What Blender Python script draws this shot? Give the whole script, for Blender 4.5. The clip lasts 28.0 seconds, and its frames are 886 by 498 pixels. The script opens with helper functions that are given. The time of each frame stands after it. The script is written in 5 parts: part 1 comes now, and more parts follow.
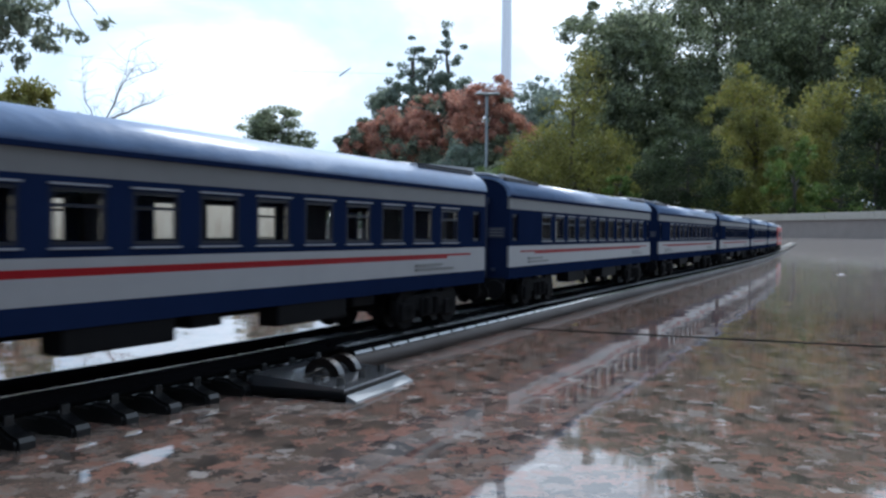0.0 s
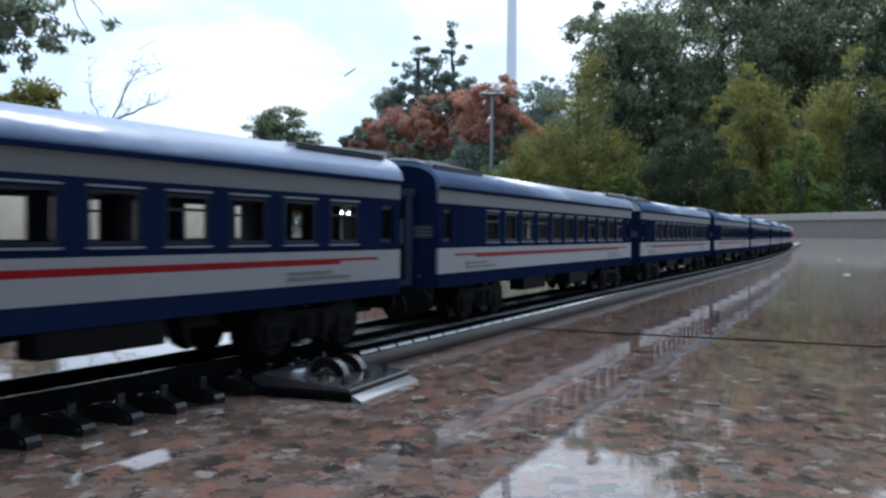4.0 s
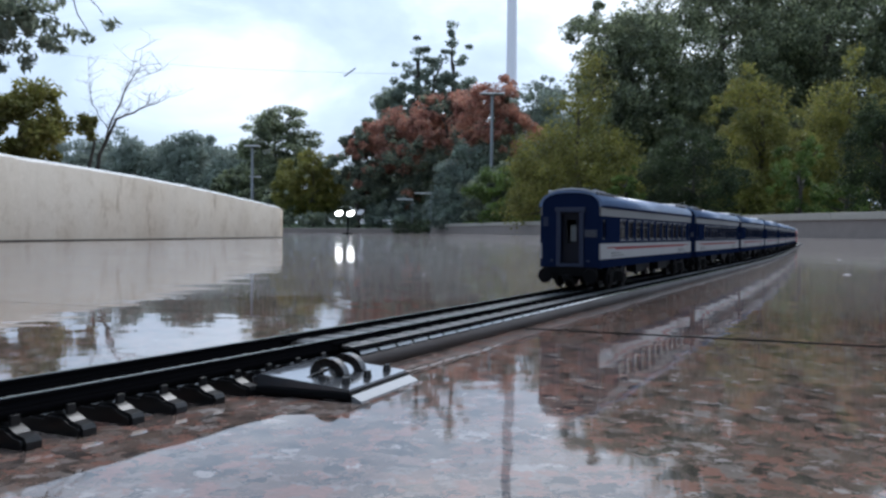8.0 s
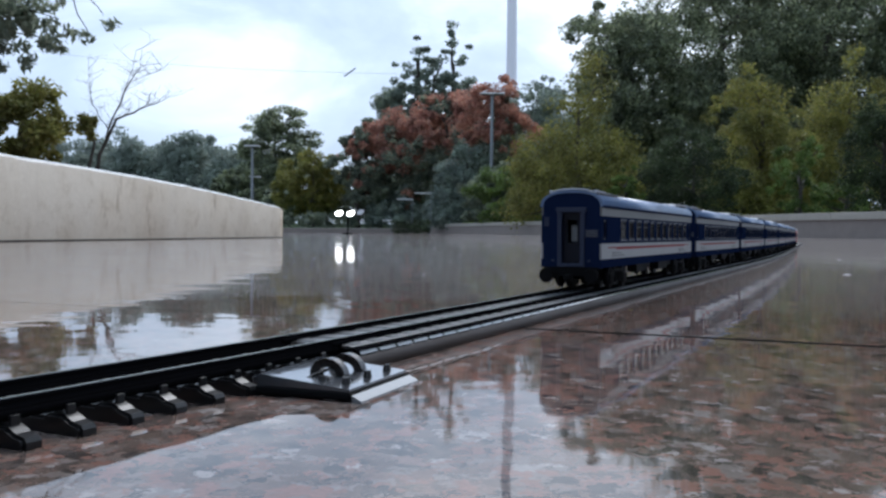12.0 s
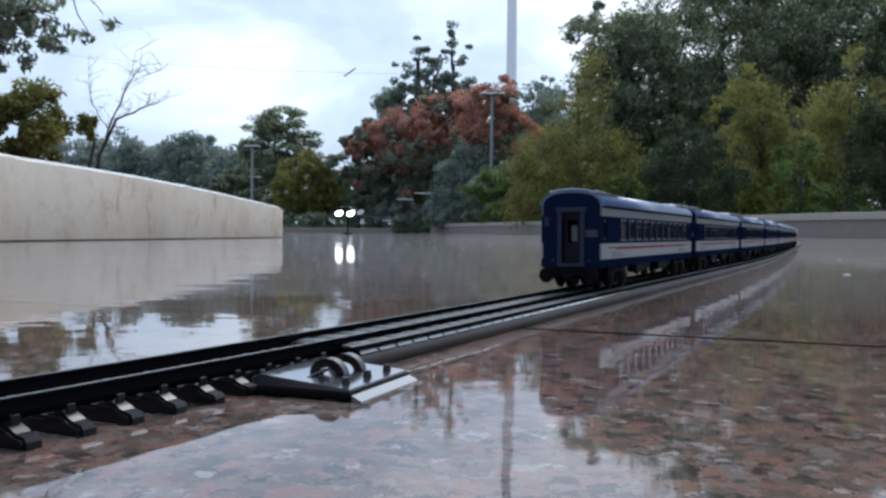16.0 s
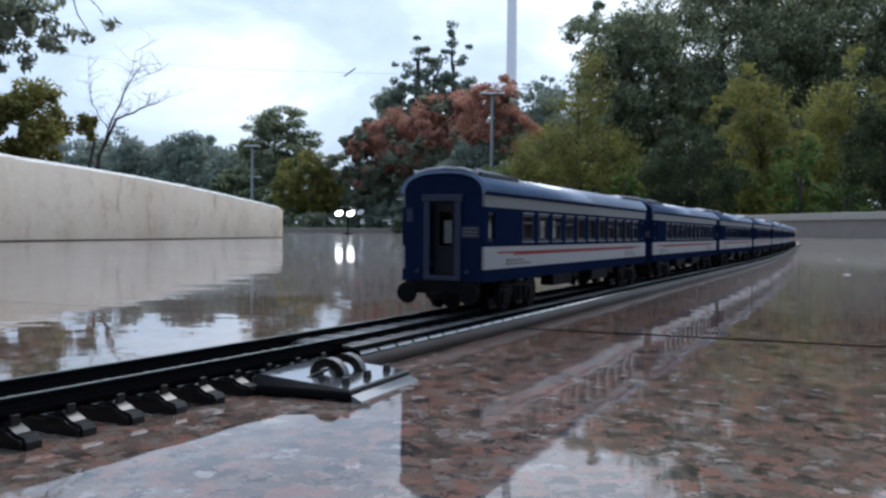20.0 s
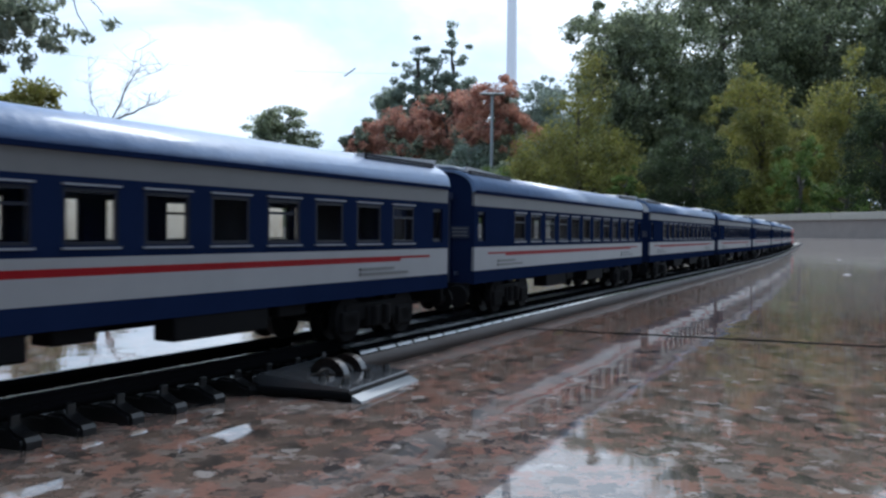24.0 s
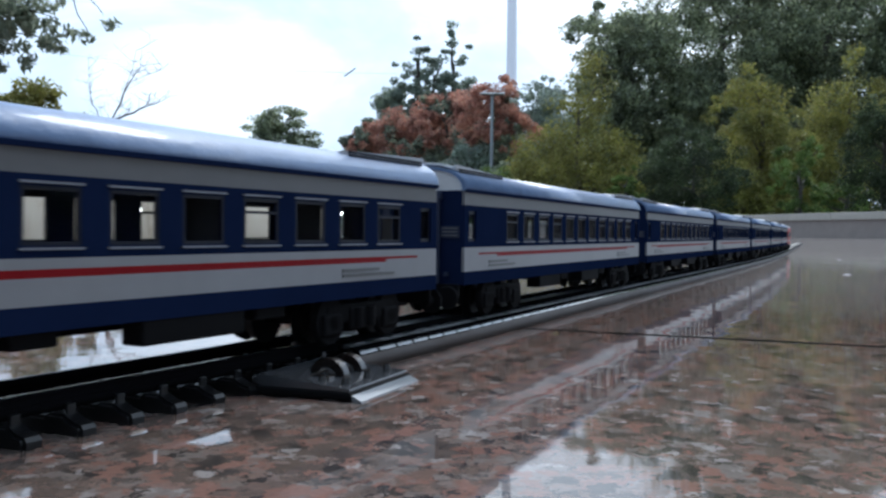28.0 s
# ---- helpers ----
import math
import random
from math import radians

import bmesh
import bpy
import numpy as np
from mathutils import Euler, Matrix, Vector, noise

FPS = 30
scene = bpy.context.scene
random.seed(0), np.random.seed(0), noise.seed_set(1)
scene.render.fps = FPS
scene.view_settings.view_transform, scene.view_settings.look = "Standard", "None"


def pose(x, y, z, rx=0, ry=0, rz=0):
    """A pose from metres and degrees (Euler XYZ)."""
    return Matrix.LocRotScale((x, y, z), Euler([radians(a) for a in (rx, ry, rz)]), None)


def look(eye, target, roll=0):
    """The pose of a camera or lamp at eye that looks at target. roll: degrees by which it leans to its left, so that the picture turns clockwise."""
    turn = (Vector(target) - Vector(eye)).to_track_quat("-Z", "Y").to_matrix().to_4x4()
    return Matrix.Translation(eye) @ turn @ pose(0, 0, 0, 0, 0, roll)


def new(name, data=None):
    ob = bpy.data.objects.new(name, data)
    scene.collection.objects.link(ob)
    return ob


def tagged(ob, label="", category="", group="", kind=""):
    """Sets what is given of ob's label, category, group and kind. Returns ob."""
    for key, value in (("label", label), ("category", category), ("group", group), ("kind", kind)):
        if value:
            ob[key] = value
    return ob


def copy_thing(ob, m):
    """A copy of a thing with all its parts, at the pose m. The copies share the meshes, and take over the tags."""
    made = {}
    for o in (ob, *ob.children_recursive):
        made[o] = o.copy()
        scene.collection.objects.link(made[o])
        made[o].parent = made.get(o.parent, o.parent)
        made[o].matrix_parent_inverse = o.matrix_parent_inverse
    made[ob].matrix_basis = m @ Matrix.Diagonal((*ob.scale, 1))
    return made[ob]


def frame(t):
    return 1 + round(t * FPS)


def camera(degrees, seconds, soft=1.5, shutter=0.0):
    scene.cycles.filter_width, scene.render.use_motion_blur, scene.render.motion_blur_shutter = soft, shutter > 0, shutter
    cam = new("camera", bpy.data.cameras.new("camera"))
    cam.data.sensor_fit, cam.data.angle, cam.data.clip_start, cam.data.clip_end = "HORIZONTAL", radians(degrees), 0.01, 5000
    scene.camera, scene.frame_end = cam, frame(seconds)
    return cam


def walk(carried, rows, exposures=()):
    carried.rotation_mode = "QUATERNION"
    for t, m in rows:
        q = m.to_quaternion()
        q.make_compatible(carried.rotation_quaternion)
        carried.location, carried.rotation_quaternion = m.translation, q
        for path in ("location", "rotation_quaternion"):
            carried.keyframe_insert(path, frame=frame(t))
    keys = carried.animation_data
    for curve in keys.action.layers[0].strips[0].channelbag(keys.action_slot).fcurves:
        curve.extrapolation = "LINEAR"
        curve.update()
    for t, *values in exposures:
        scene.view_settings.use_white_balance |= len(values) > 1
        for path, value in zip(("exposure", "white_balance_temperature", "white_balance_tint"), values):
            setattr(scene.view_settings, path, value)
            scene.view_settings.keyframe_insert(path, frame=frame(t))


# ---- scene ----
# Plan: x right, y ahead, z up. A toy train on a wet granite plaza; the camera
# stands on the paving, 37 mm high, beside the track.
EYE_Z = 0.0374
TILT, LEAN = -0.018, 0.48
cam = camera(52.68, 28.0, soft=2.6, shutter=0.5)


def aim(yaw):
    eye = Vector((0, 0, EYE_Z))
    way = Vector((math.sin(yaw) * math.cos(TILT), math.cos(yaw) * math.cos(TILT), math.sin(TILT)))
    return look(eye, eye + way, LEAN)


walk(cam, [(0.0, aim(0.0058)), (0.5, aim(0.0038)), (1.0, aim(0.0018)), (1.5, aim(0.0002)), (2.0, aim(0.0)), (28.0, aim(0.0))],
     [(0.0, 1.03, 5840, 7), (3.5, 1.01, 5840, 7), (5.8, 0.98, 5840, 7), (7.0, 0.76, 5900, 10), (19.5, 0.72, 5900, 10), (22.0, 0.87, 5860, 8), (28.0, 1.05, 5840, 7)])

# ---- sky and sun ----
SUN_EL, SUN_AZ = radians(48), radians(20)   # behind cloud, ahead and to the right


def node(nt, kind, **kw):
    n = nt.nodes.new(kind)
    for k, v in kw.items():
        if k in ("operation", "blend_type", "data_type", "sky_type", "sun_disc", "noise_dimensions", "feature", "distance", "clamp", "interpolation_type", "invert", "wave_type", "bands_direction"):
            if k == "operation":
                n.operation = v
            elif k == "blend_type":
                n.blend_type = v
            elif k == "data_type":
                n.data_type = v
            elif k == "feature":
                n.feature = v
            elif k == "noise_dimensions":
                n.noise_dimensions = v
        else:
            n.inputs[k].default_value = v
    return n


def link(nt, a, b):
    nt.links.new(a, b)


def ramp(nt, fac, stops):
    r = nt.nodes.new("ShaderNodeValToRGB")
    els = r.color_ramp.elements
    while len(els) < len(stops):
        els.new(0.5)
    for e, (pos, col) in zip(els, stops):
        e.position = pos
        e.color = (*col, 1) if len(col) == 3 else col
    link(nt, fac, r.inputs["Fac"])
    return r.outputs["Color"]


def make_world():
    w = bpy.data.worlds.new("overcast_sky")
    scene.world = w
    w.use_nodes = True
    nt = w.node_tree
    nt.nodes.clear()
    sky = nt.nodes.new("ShaderNodeTexSky")
    sky.sky_type = "NISHITA"
    sky.sun_disc = False
    sky.sun_elevation, sky.sun_rotation = SUN_EL, SUN_AZ
    sky.dust_density, sky.air_density = 3.0, 1.0
    co = nt.nodes.new("ShaderNodeTexCoord")
    mp = nt.nodes.new("ShaderNodeMapping")
    mp.inputs["Scale"].default_value = (1.0, 1.0, 2.2)
    mp.inputs["Location"].default_value = (0.35, 0.1, 0.2)
    link(nt, co.outputs["Generated"], mp.inputs["Vector"])
    nz = node(nt, "ShaderNodeTexNoise", Scale=2.6, Detail=7.0, Roughness=0.56, Distortion=0.6)
    link(nt, mp.outputs["Vector"], nz.inputs["Vector"])
    # the cloud is thinner and brighter round the hidden sun
    dot = nt.nodes.new("ShaderNodeVectorMath")
    dot.operation = "DOT_PRODUCT"
    dot.inputs[1].default_value = (math.cos(SUN_EL) * math.sin(SUN_AZ), math.cos(SUN_EL) * math.cos(SUN_AZ), math.sin(SUN_EL))
    link(nt, co.outputs["Generated"], dot.inputs[0])
    near = nt.nodes.new("ShaderNodeMapRange")
    near.inputs["From Min"].default_value, near.inputs["From Max"].default_value = 0.45, 0.85
    near.inputs["To Min"].default_value, near.inputs["To Max"].default_value = -0.05, 0.14
    link(nt, dot.outputs["Value"], near.inputs["Value"])
    thin = nt.nodes.new("ShaderNodeMath")
    thin.operation = "ADD"
    link(nt, nz.outputs["Fac"], thin.inputs[0])
    link(nt, near.outputs[0], thin.inputs[1])
    cloud = ramp(nt, thin.outputs[0], [(0.42, (0.44, 0.53, 0.65)), (0.545, (0.54, 0.635, 0.765)), (0.66, (0.76, 0.84, 0.94)), (0.79, (0.95, 0.985, 1.03))])
    bg1 = nt.nodes.new("ShaderNodeBackground")
    bg1.inputs["Strength"].default_value = 0.10
    link(nt, sky.outputs["Color"], bg1.inputs["Color"])
    bg2 = nt.nodes.new("ShaderNodeBackground")
    bg2.inputs["Strength"].default_value = 0.83
    link(nt, cloud, bg2.inputs["Color"])
    add = nt.nodes.new("ShaderNodeMixShader")
    add.inputs[0].default_value = 0.88
    link(nt, bg1.outputs[0], add.inputs[1])
    link(nt, bg2.outputs[0], add.inputs[2])
    out = nt.nodes.new("ShaderNodeOutputWorld")
    link(nt, add.outputs[0], out.inputs["Surface"])


make_world()
sun = new("sun", bpy.data.lights.new("sun", "SUN"))
sun.data.energy, sun.data.angle, sun.data.color = 1.0, radians(25), (1.0, 0.96, 0.9)
sun.matrix_world = look((0, 0, 50), (50 * math.cos(SUN_EL) * math.sin(-SUN_AZ), -50 * math.cos(SUN_EL) * math.cos(SUN_AZ), 50 - 50 * math.sin(SUN_EL)))

# ---- materials ----


def mat_base(name):
    m = bpy.data.materials.new(name)
    m.use_nodes = True
    nt = m.node_tree
    return m, nt, nt.nodes["Principled BSDF"]


def mix(nt, fac, a, b, blend="MIX"):
    n = nt.nodes.new("ShaderNodeMix")
    n.data_type = "RGBA"
    n.blend_type = blend
    for sock, v in ((0, fac), (6, a), (7, b)):
        if isinstance(v, (int, float)):
            n.inputs[sock].default_value = v
        elif isinstance(v, tuple):
            n.inputs[sock].default_value = (*v, 1)
        else:
            link(nt, v, n.inputs[sock])
    return n.outputs[2]


def bump(nt, height, strength, dist, bs, normal=None):
    b = nt.nodes.new("ShaderNodeBump")
    b.inputs["Strength"].default_value, b.inputs["Distance"].default_value = strength, dist
    link(nt, height, b.inputs["Height"])
    if normal is not None:
        link(nt, normal, b.inputs["Normal"])
    link(nt, b.outputs[0], bs.inputs["Normal"])
    return b.outputs[0]


def coords(nt, kind="Object", scale=None):
    c = nt.nodes.new("ShaderNodeTexCoord").outputs[kind] if kind != "Position" else nt.nodes.new("ShaderNodeNewGeometry").outputs["Position"]
    if scale is None:
        return c
    mp = nt.nodes.new("ShaderNodeMapping")
    mp.inputs["Scale"].default_value = scale
    link(nt, c, mp.inputs["Vector"])
    return mp.outputs["Vector"]


def noise_tex(nt, co, scale, detail=4.0, rough=0.5, dist=0.0):
    n = node(nt, "ShaderNodeTexNoise", Scale=scale, Detail=detail, Roughness=rough, Distortion=dist)
    link(nt, co, n.inputs["Vector"])
    return n.outputs["Fac"]


def plain(name, col, rough=0.5, metal=0.0, var=0.15, scale=60.0, bump_d=0.0, coat=0.0, spec=0.5):
    """A surface of one paint or plastic, with fine and broad variation."""
    m, nt, bs = mat_base(name)
    co = coords(nt)
    f1 = noise_tex(nt, co, scale, 5.0, 0.6)
    f2 = noise_tex(nt, co, scale * 0.13, 3.0)
    dark = tuple(c * (1 - var) for c in col)
    light = tuple(min(1, c * (1 + var)) for c in col)
    c1 = mix(nt, f1, dark, light)
    c2 = mix(nt, f2, tuple(c * (1 - var) for c in (1, 1, 1)), (1.0, 1.0, 1.0))
    link(nt, mix(nt, 1.0, c1, c2, "MULTIPLY"), bs.inputs["Base Color"])
    r = nt.nodes.new("ShaderNodeMapRange")
    r.inputs["To Min"].default_value, r.inputs["To Max"].default_value = rough * 0.75, min(1, rough * 1.3)
    link(nt, f2, r.inputs["Value"])
    link(nt, r.outputs[0], bs.inputs["Roughness"])
    bs.inputs["Metallic"].default_value = metal
    bs.inputs["Coat Weight"].default_value = coat
    bs.inputs["Coat Roughness"].default_value = 0.06
    bs.inputs["Specular IOR Level"].default_value = spec
    if bump_d:
        bump(nt, f1, 0.4, bump_d, bs)
    return m


def leaf_mat(name, cols, broad=0.25, trans=0.4, depth=1.0):
    """Leaves: a colour per leaf, and broad patches over the crown."""
    m, nt, bs = mat_base(name)
    g = nt.nodes.new("ShaderNodeNewGeometry")
    n = len(cols)
    c1 = ramp(nt, g.outputs["Random Per Island"], [((i + 0.5) / n, c) for i, c in enumerate(cols)])
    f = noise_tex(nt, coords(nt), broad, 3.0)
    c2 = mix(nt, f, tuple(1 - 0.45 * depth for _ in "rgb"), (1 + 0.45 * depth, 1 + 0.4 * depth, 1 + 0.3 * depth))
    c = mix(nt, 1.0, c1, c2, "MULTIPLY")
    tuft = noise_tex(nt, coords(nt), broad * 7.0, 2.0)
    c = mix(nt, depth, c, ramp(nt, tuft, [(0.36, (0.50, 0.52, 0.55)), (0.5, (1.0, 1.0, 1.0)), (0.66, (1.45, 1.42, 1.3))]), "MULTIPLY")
    link(nt, c, bs.inputs["Base Color"])
    bs.inputs["Roughness"].default_value = 0.5
    bs.inputs["Specular IOR Level"].default_value = 0.25
    tr = nt.nodes.new("ShaderNodeBsdfTranslucent")
    link(nt, c, tr.inputs["Color"])
    ms = nt.nodes.new("ShaderNodeMixShader")
    ms.inputs[0].default_value = trans
    link(nt, bs.outputs[0], ms.inputs[1])
    link(nt, tr.outputs[0], ms.inputs[2])
    link(nt, ms.outputs[0], nt.nodes["Material Output"].inputs["Surface"])
    return m


def granite_mat():
    """Polished granite paving under a thin film of rain: salmon, brown, dark and pale crystals."""
    m, nt, bs = mat_base("wet_granite")
    co = coords(nt, "Position")
    wob = noise_tex(nt, co, 380.0, 5.0, 0.7)
    wv = nt.nodes.new("ShaderNodeVectorMath")
    wv.operation = "MULTIPLY_ADD"
    link(nt, wob.node.outputs["Color"], wv.inputs[0])
    wv.inputs[1].default_value = (0.0105, 0.0105, 0.0)
    link(nt, co, wv.inputs[2])
    flat = nt.nodes.new("ShaderNodeVectorMath")
    flat.operation = "MULTIPLY"
    flat.inputs[1].default_value = (1.0, 0.85, 0)
    link(nt, wv.outputs[0], flat.inputs[0])

    def crystals(scale):
        vo = node(nt, "ShaderNodeTexVoronoi", Scale=scale, Randomness=1.0)
        link(nt, flat.outputs[0], vo.inputs["Vector"])
        sep = nt.nodes.new("ShaderNodeSeparateColor")
        link(nt, vo.outputs["Color"], sep.inputs[0])
        return sep
    big, small = crystals(250.0), crystals(520.0)
    c = ramp(nt, big.outputs[0], [(0.0, (0.060, 0.055, 0.052)), (0.11, (0.075, 0.068, 0.062)), (0.16, (0.150, 0.122, 0.105)), (0.40, (0.185, 0.148, 0.125)),
                                  (0.46, (0.275, 0.165, 0.132)), (0.78, (0.32, 0.195, 0.160)), (0.84, (0.23, 0.205, 0.185)), (0.95, (0.26, 0.24, 0.225)), (0.99, (0.40, 0.39, 0.38))])
    c2 = ramp(nt, small.outputs[1], [(0.0, (0.052, 0.05, 0.05)), (0.3, (0.145, 0.125, 0.112)), (0.7, (0.255, 0.19, 0.16)), (0.93, (0.27, 0.25, 0.235)), (0.985, (0.45, 0.44, 0.43))])
    pick = ramp(nt, small.outputs[0], [(0.60, (0.0, 0.0, 0.0)), (0.66, (1.0, 1.0, 1.0))])
    c = mix(nt, pick, c, c2)
    n1 = noise_tex(nt, co, 900.0, 3.0, 0.6)
    c = mix(nt, 1.0, c, mix(nt, n1, (0.62, 0.62, 0.62), (1.30, 1.28, 1.26)), "MULTIPLY")
    f3 = noise_tex(nt, co, 7.0, 4.0)
    c = mix(nt, 1.0, c, mix(nt, f3, (0.56, 0.53, 0.52), (1.02, 0.92, 0.89)), "MULTIPLY")
    link(nt, c, bs.inputs["Base Color"])
    # standing water lies smooth about the track, the thin film beyond is duller
    f4 = noise_tex(nt, co, 4.5, 4.0, 0.55)
    off = nt.nodes.new("ShaderNodeVectorMath")
    off.operation = "DISTANCE"
    off.inputs[1].default_value = (-0.05, 0.15, 0.0)
    link(nt, co, off.inputs[0])
    shore = nt.nodes.new("ShaderNodeMath")
    shore.operation = "MULTIPLY_ADD"
    shore.inputs[1].default_value = 0.5
    link(nt, f4, shore.inputs[0])
    link(nt, off.outputs["Value"], shore.inputs[2])
    film = nt.nodes.new("ShaderNodeMapRange")
    film.inputs["From Min"].default_value, film.inputs["From Max"].default_value = 0.45, 0.95
    film.inputs["To Min"].default_value, film.inputs["To Max"].default_value = 1.0, 0.84
    link(nt, shore.outputs[0], film.inputs["Value"])
    link(nt, film.outputs[0], bs.inputs["Coat Weight"])
    bs.inputs["Coat IOR"].default_value = 1.40
    dull = nt.nodes.new("ShaderNodeMapRange")
    dull.inputs["From Min"].default_value, dull.inputs["From Max"].default_value = 0.55, 1.9
    dull.inputs["To Min"].default_value, dull.inputs["To Max"].default_value = 0.0, 0.46
    link(nt, shore.outputs[0], dull.inputs["Value"])
    link(nt, dull.outputs[0], bs.inputs["Specular IOR Level"])
    bs.inputs["Roughness"].default_value = 0.34
    r = nt.nodes.new("ShaderNodeMapRange")
    r.inputs["From Min"].default_value, r.inputs["From Max"].default_value = 0.40, 0.66
    r.inputs["To Min"].default_value, r.inputs["To Max"].default_value = 0.02, 0.07
    link(nt, f4, r.inputs["Value"])
    link(nt, r.outputs[0], bs.inputs["Coat Roughness"])
    bs.inputs["IOR"].default_value = 1.45
    rip = noise_tex(nt, co, 14.0, 3.0, 0.5)
    link(nt, bump(nt, rip, 0.035, 0.01, bs), bs.inputs["Coat Normal"])
    return m


def stone_mat():
    """Sawn pale limestone with rain runs and faint vertical stains."""
    m, nt, bs = mat_base("pale_stone")
    co = coords(nt, "Position")
    f1 = noise_tex(nt, co, 60.0, 5.0, 0.6)
    run = noise_tex(nt, coords(nt, "Position", (5.0, 3.0, 1.1)), 1.5, 5.0, 0.65)
    f3 = noise_tex(nt, co, 2.2, 4.0)
    c = mix(nt, f1, (0.63, 0.555, 0.465), (0.76, 0.685, 0.585))
    c = mix(nt, 1.0, c, ramp(nt, run, [(0.30, (0.62, 0.56, 0.48)), (0.38, (0.96, 0.94, 0.91)), (0.7, (1.0, 1.0, 1.0))]), "MULTIPLY")
    c = mix(nt, 1.0, c, ramp(nt, f3, [(0.3, (0.80, 0.77, 0.73)), (0.5, (0.95, 0.94, 0.92)), (0.7, (1.0, 1.0, 1.0))]), "MULTIPLY")
    f5 = noise_tex(nt, co, 11.0, 6.0, 0.7)
    c = mix(nt, 1.0, c, ramp(nt, f5, [(0.32, (0.82, 0.78, 0.73)), (0.48, (0.98, 0.97, 0.96)), (0.7, (1.03, 1.03, 1.03))]), "MULTIPLY")
    link(nt, c, bs.inputs["Base Color"])
    bs.inputs["Roughness"].default_value = 0.6
    bump(nt, f1, 0.3, 0.003, bs)
    return m


M = {
    "granite": granite_mat(),
    "blue": plain("coach_blue", (0.0115, 0.0205, 0.059), 0.45, scale=90, spec=0.0),
    "grey": plain("coach_grey", (0.175, 0.175, 0.175), 0.42, scale=90, spec=0.3),
    "white": plain("coach_white", (0.275, 0.275, 0.285), 0.30, scale=90, spec=0.8),
    "red": plain("coach_red", (0.27, 0.010, 0.014), 0.42, scale=90, spec=0.08),
    "roof": plain("roof_blue", (0.17, 0.26, 0.45), 0.40, coat=0.35, scale=190, var=0.25, bump_d=0.0014),
    "arch_white": plain("moulded_white", (0.80, 0.80, 0.80), 0.5, scale=120),
    "roof_unit": plain("roof_unit_grey", (0.56, 0.57, 0.60), 0.55, coat=0.05, scale=120),
    "frame": plain("window_frame_dark", (0.010, 0.012, 0.024), 0.4, spec=0.2),
    "trim": plain("bright_trim", (0.24, 0.25, 0.28), 0.3),
    "door_grey": plain("gangway_grey", (0.040, 0.050, 0.090), 0.45, spec=0.2),
    "seat": plain("interior_cream", (0.55, 0.52, 0.47), 0.7),
    "inside": plain("interior_dark_blue", (0.018, 0.020, 0.034), 0.7),
    "dark": plain("underframe_black", (0.008, 0.008, 0.009), 0.75, spec=0.08, scale=200, bump_d=0.0002),
    "wheel": plain("wheel_black", (0.006, 0.006, 0.006), 0.55, spec=0.15),
    "loco_red": plain("loco_red", (0.75, 0.05, 0.03), 0.35, coat=0.3),
    "rail": plain("blackened_rail", (0.007, 0.007, 0.008), 0.6, scale=300, spec=0.0),
    "rail_head": plain("nickel_rail_head", (0.16, 0.18, 0.17), 0.22, metal=0.7, scale=300),
    "sleeper": plain("black_plastic", (0.008, 0.008, 0.009), 0.34, scale=300, coat=0.15, spec=0.4),
    "edge": plain("matt_black_edge", (0.006, 0.006, 0.007), 0.6, scale=300, spec=0.0),
    # for an added slope, brown to match the tone of the wet paving
    "skirt": plain("paving_brown_slope", (0.072, 0.056, 0.050), 0.5, scale=250, spec=0.2),
    "clip": plain("dark_brown_clip", (0.013, 0.009, 0.008), 0.25, scale=250, coat=0.3),
    "plate": plain("wet_dark_plastic", (0.065, 0.070, 0.080), 0.20, scale=160, coat=1.0, spec=1.0, bump_d=0.00004),
    "stone": stone_mat(),
    "wet_edge": plain("wet_stone_edge", (0.62, 0.56, 0.48), 0.28, var=0.2, scale=40, coat=1.0, bump_d=0.002),
    "bed": plain("wet_black_roadbed", (0.075, 0.081, 0.090), 0.48, scale=420, coat=0.3, spec=1.0, var=0.2, bump_d=0.0003),
    "shoulder": plain("wet_dark_shoulder", (0.05, 0.054, 0.060), 0.40, scale=420, coat=0.3, spec=0.8, bump_d=0.0003),
    # wet plastic edge; the pale grey stands in for its sky glints
    "flange": plain("sky_glint_grey", (0.20, 0.22, 0.24), 0.10, scale=250, coat=1.0),
    "grout": plain("dark_joint", (0.03, 0.028, 0.026), 0.9, scale=60, spec=0.05),
    "cap": plain("pale_cap_stone", (0.43, 0.39, 0.325), 0.6, var=0.18, scale=6, bump_d=0.003),
    "wallstone": plain("grey_wall_stone", (0.27, 0.225, 0.195), 0.7, var=0.22, scale=6, bump_d=0.004),
    "soil": plain("lawn_green", (0.07, 0.12, 0.03), 0.9, var=0.4, scale=3, bump_d=0.02),
    "bark": plain("grey_bark", (0.09, 0.075, 0.06), 0.85, var=0.35, scale=14, bump_d=0.01),
    "pole": plain("galvanised_grey", (0.26, 0.28, 0.29), 0.45, metal=0.3, scale=12),
    "lamp_white": plain("lamp_head_white", (0.75, 0.76, 0.76), 0.4, scale=8),
    # near-white in place of concrete grey: the haze before it is painted in
    "chimney": plain("haze_toned_concrete", (0.88, 0.90, 0.92), 0.9, var=0.05, scale=0.05),
}


def glow(name, col, strength):
    m, nt, bs = mat_base(name)
    bs.inputs["Base Color"].default_value = (*col, 1)
    bs.inputs["Emission Color"].default_value = (*col, 1)
    bs.inputs["Emission Strength"].default_value = strength
    return m


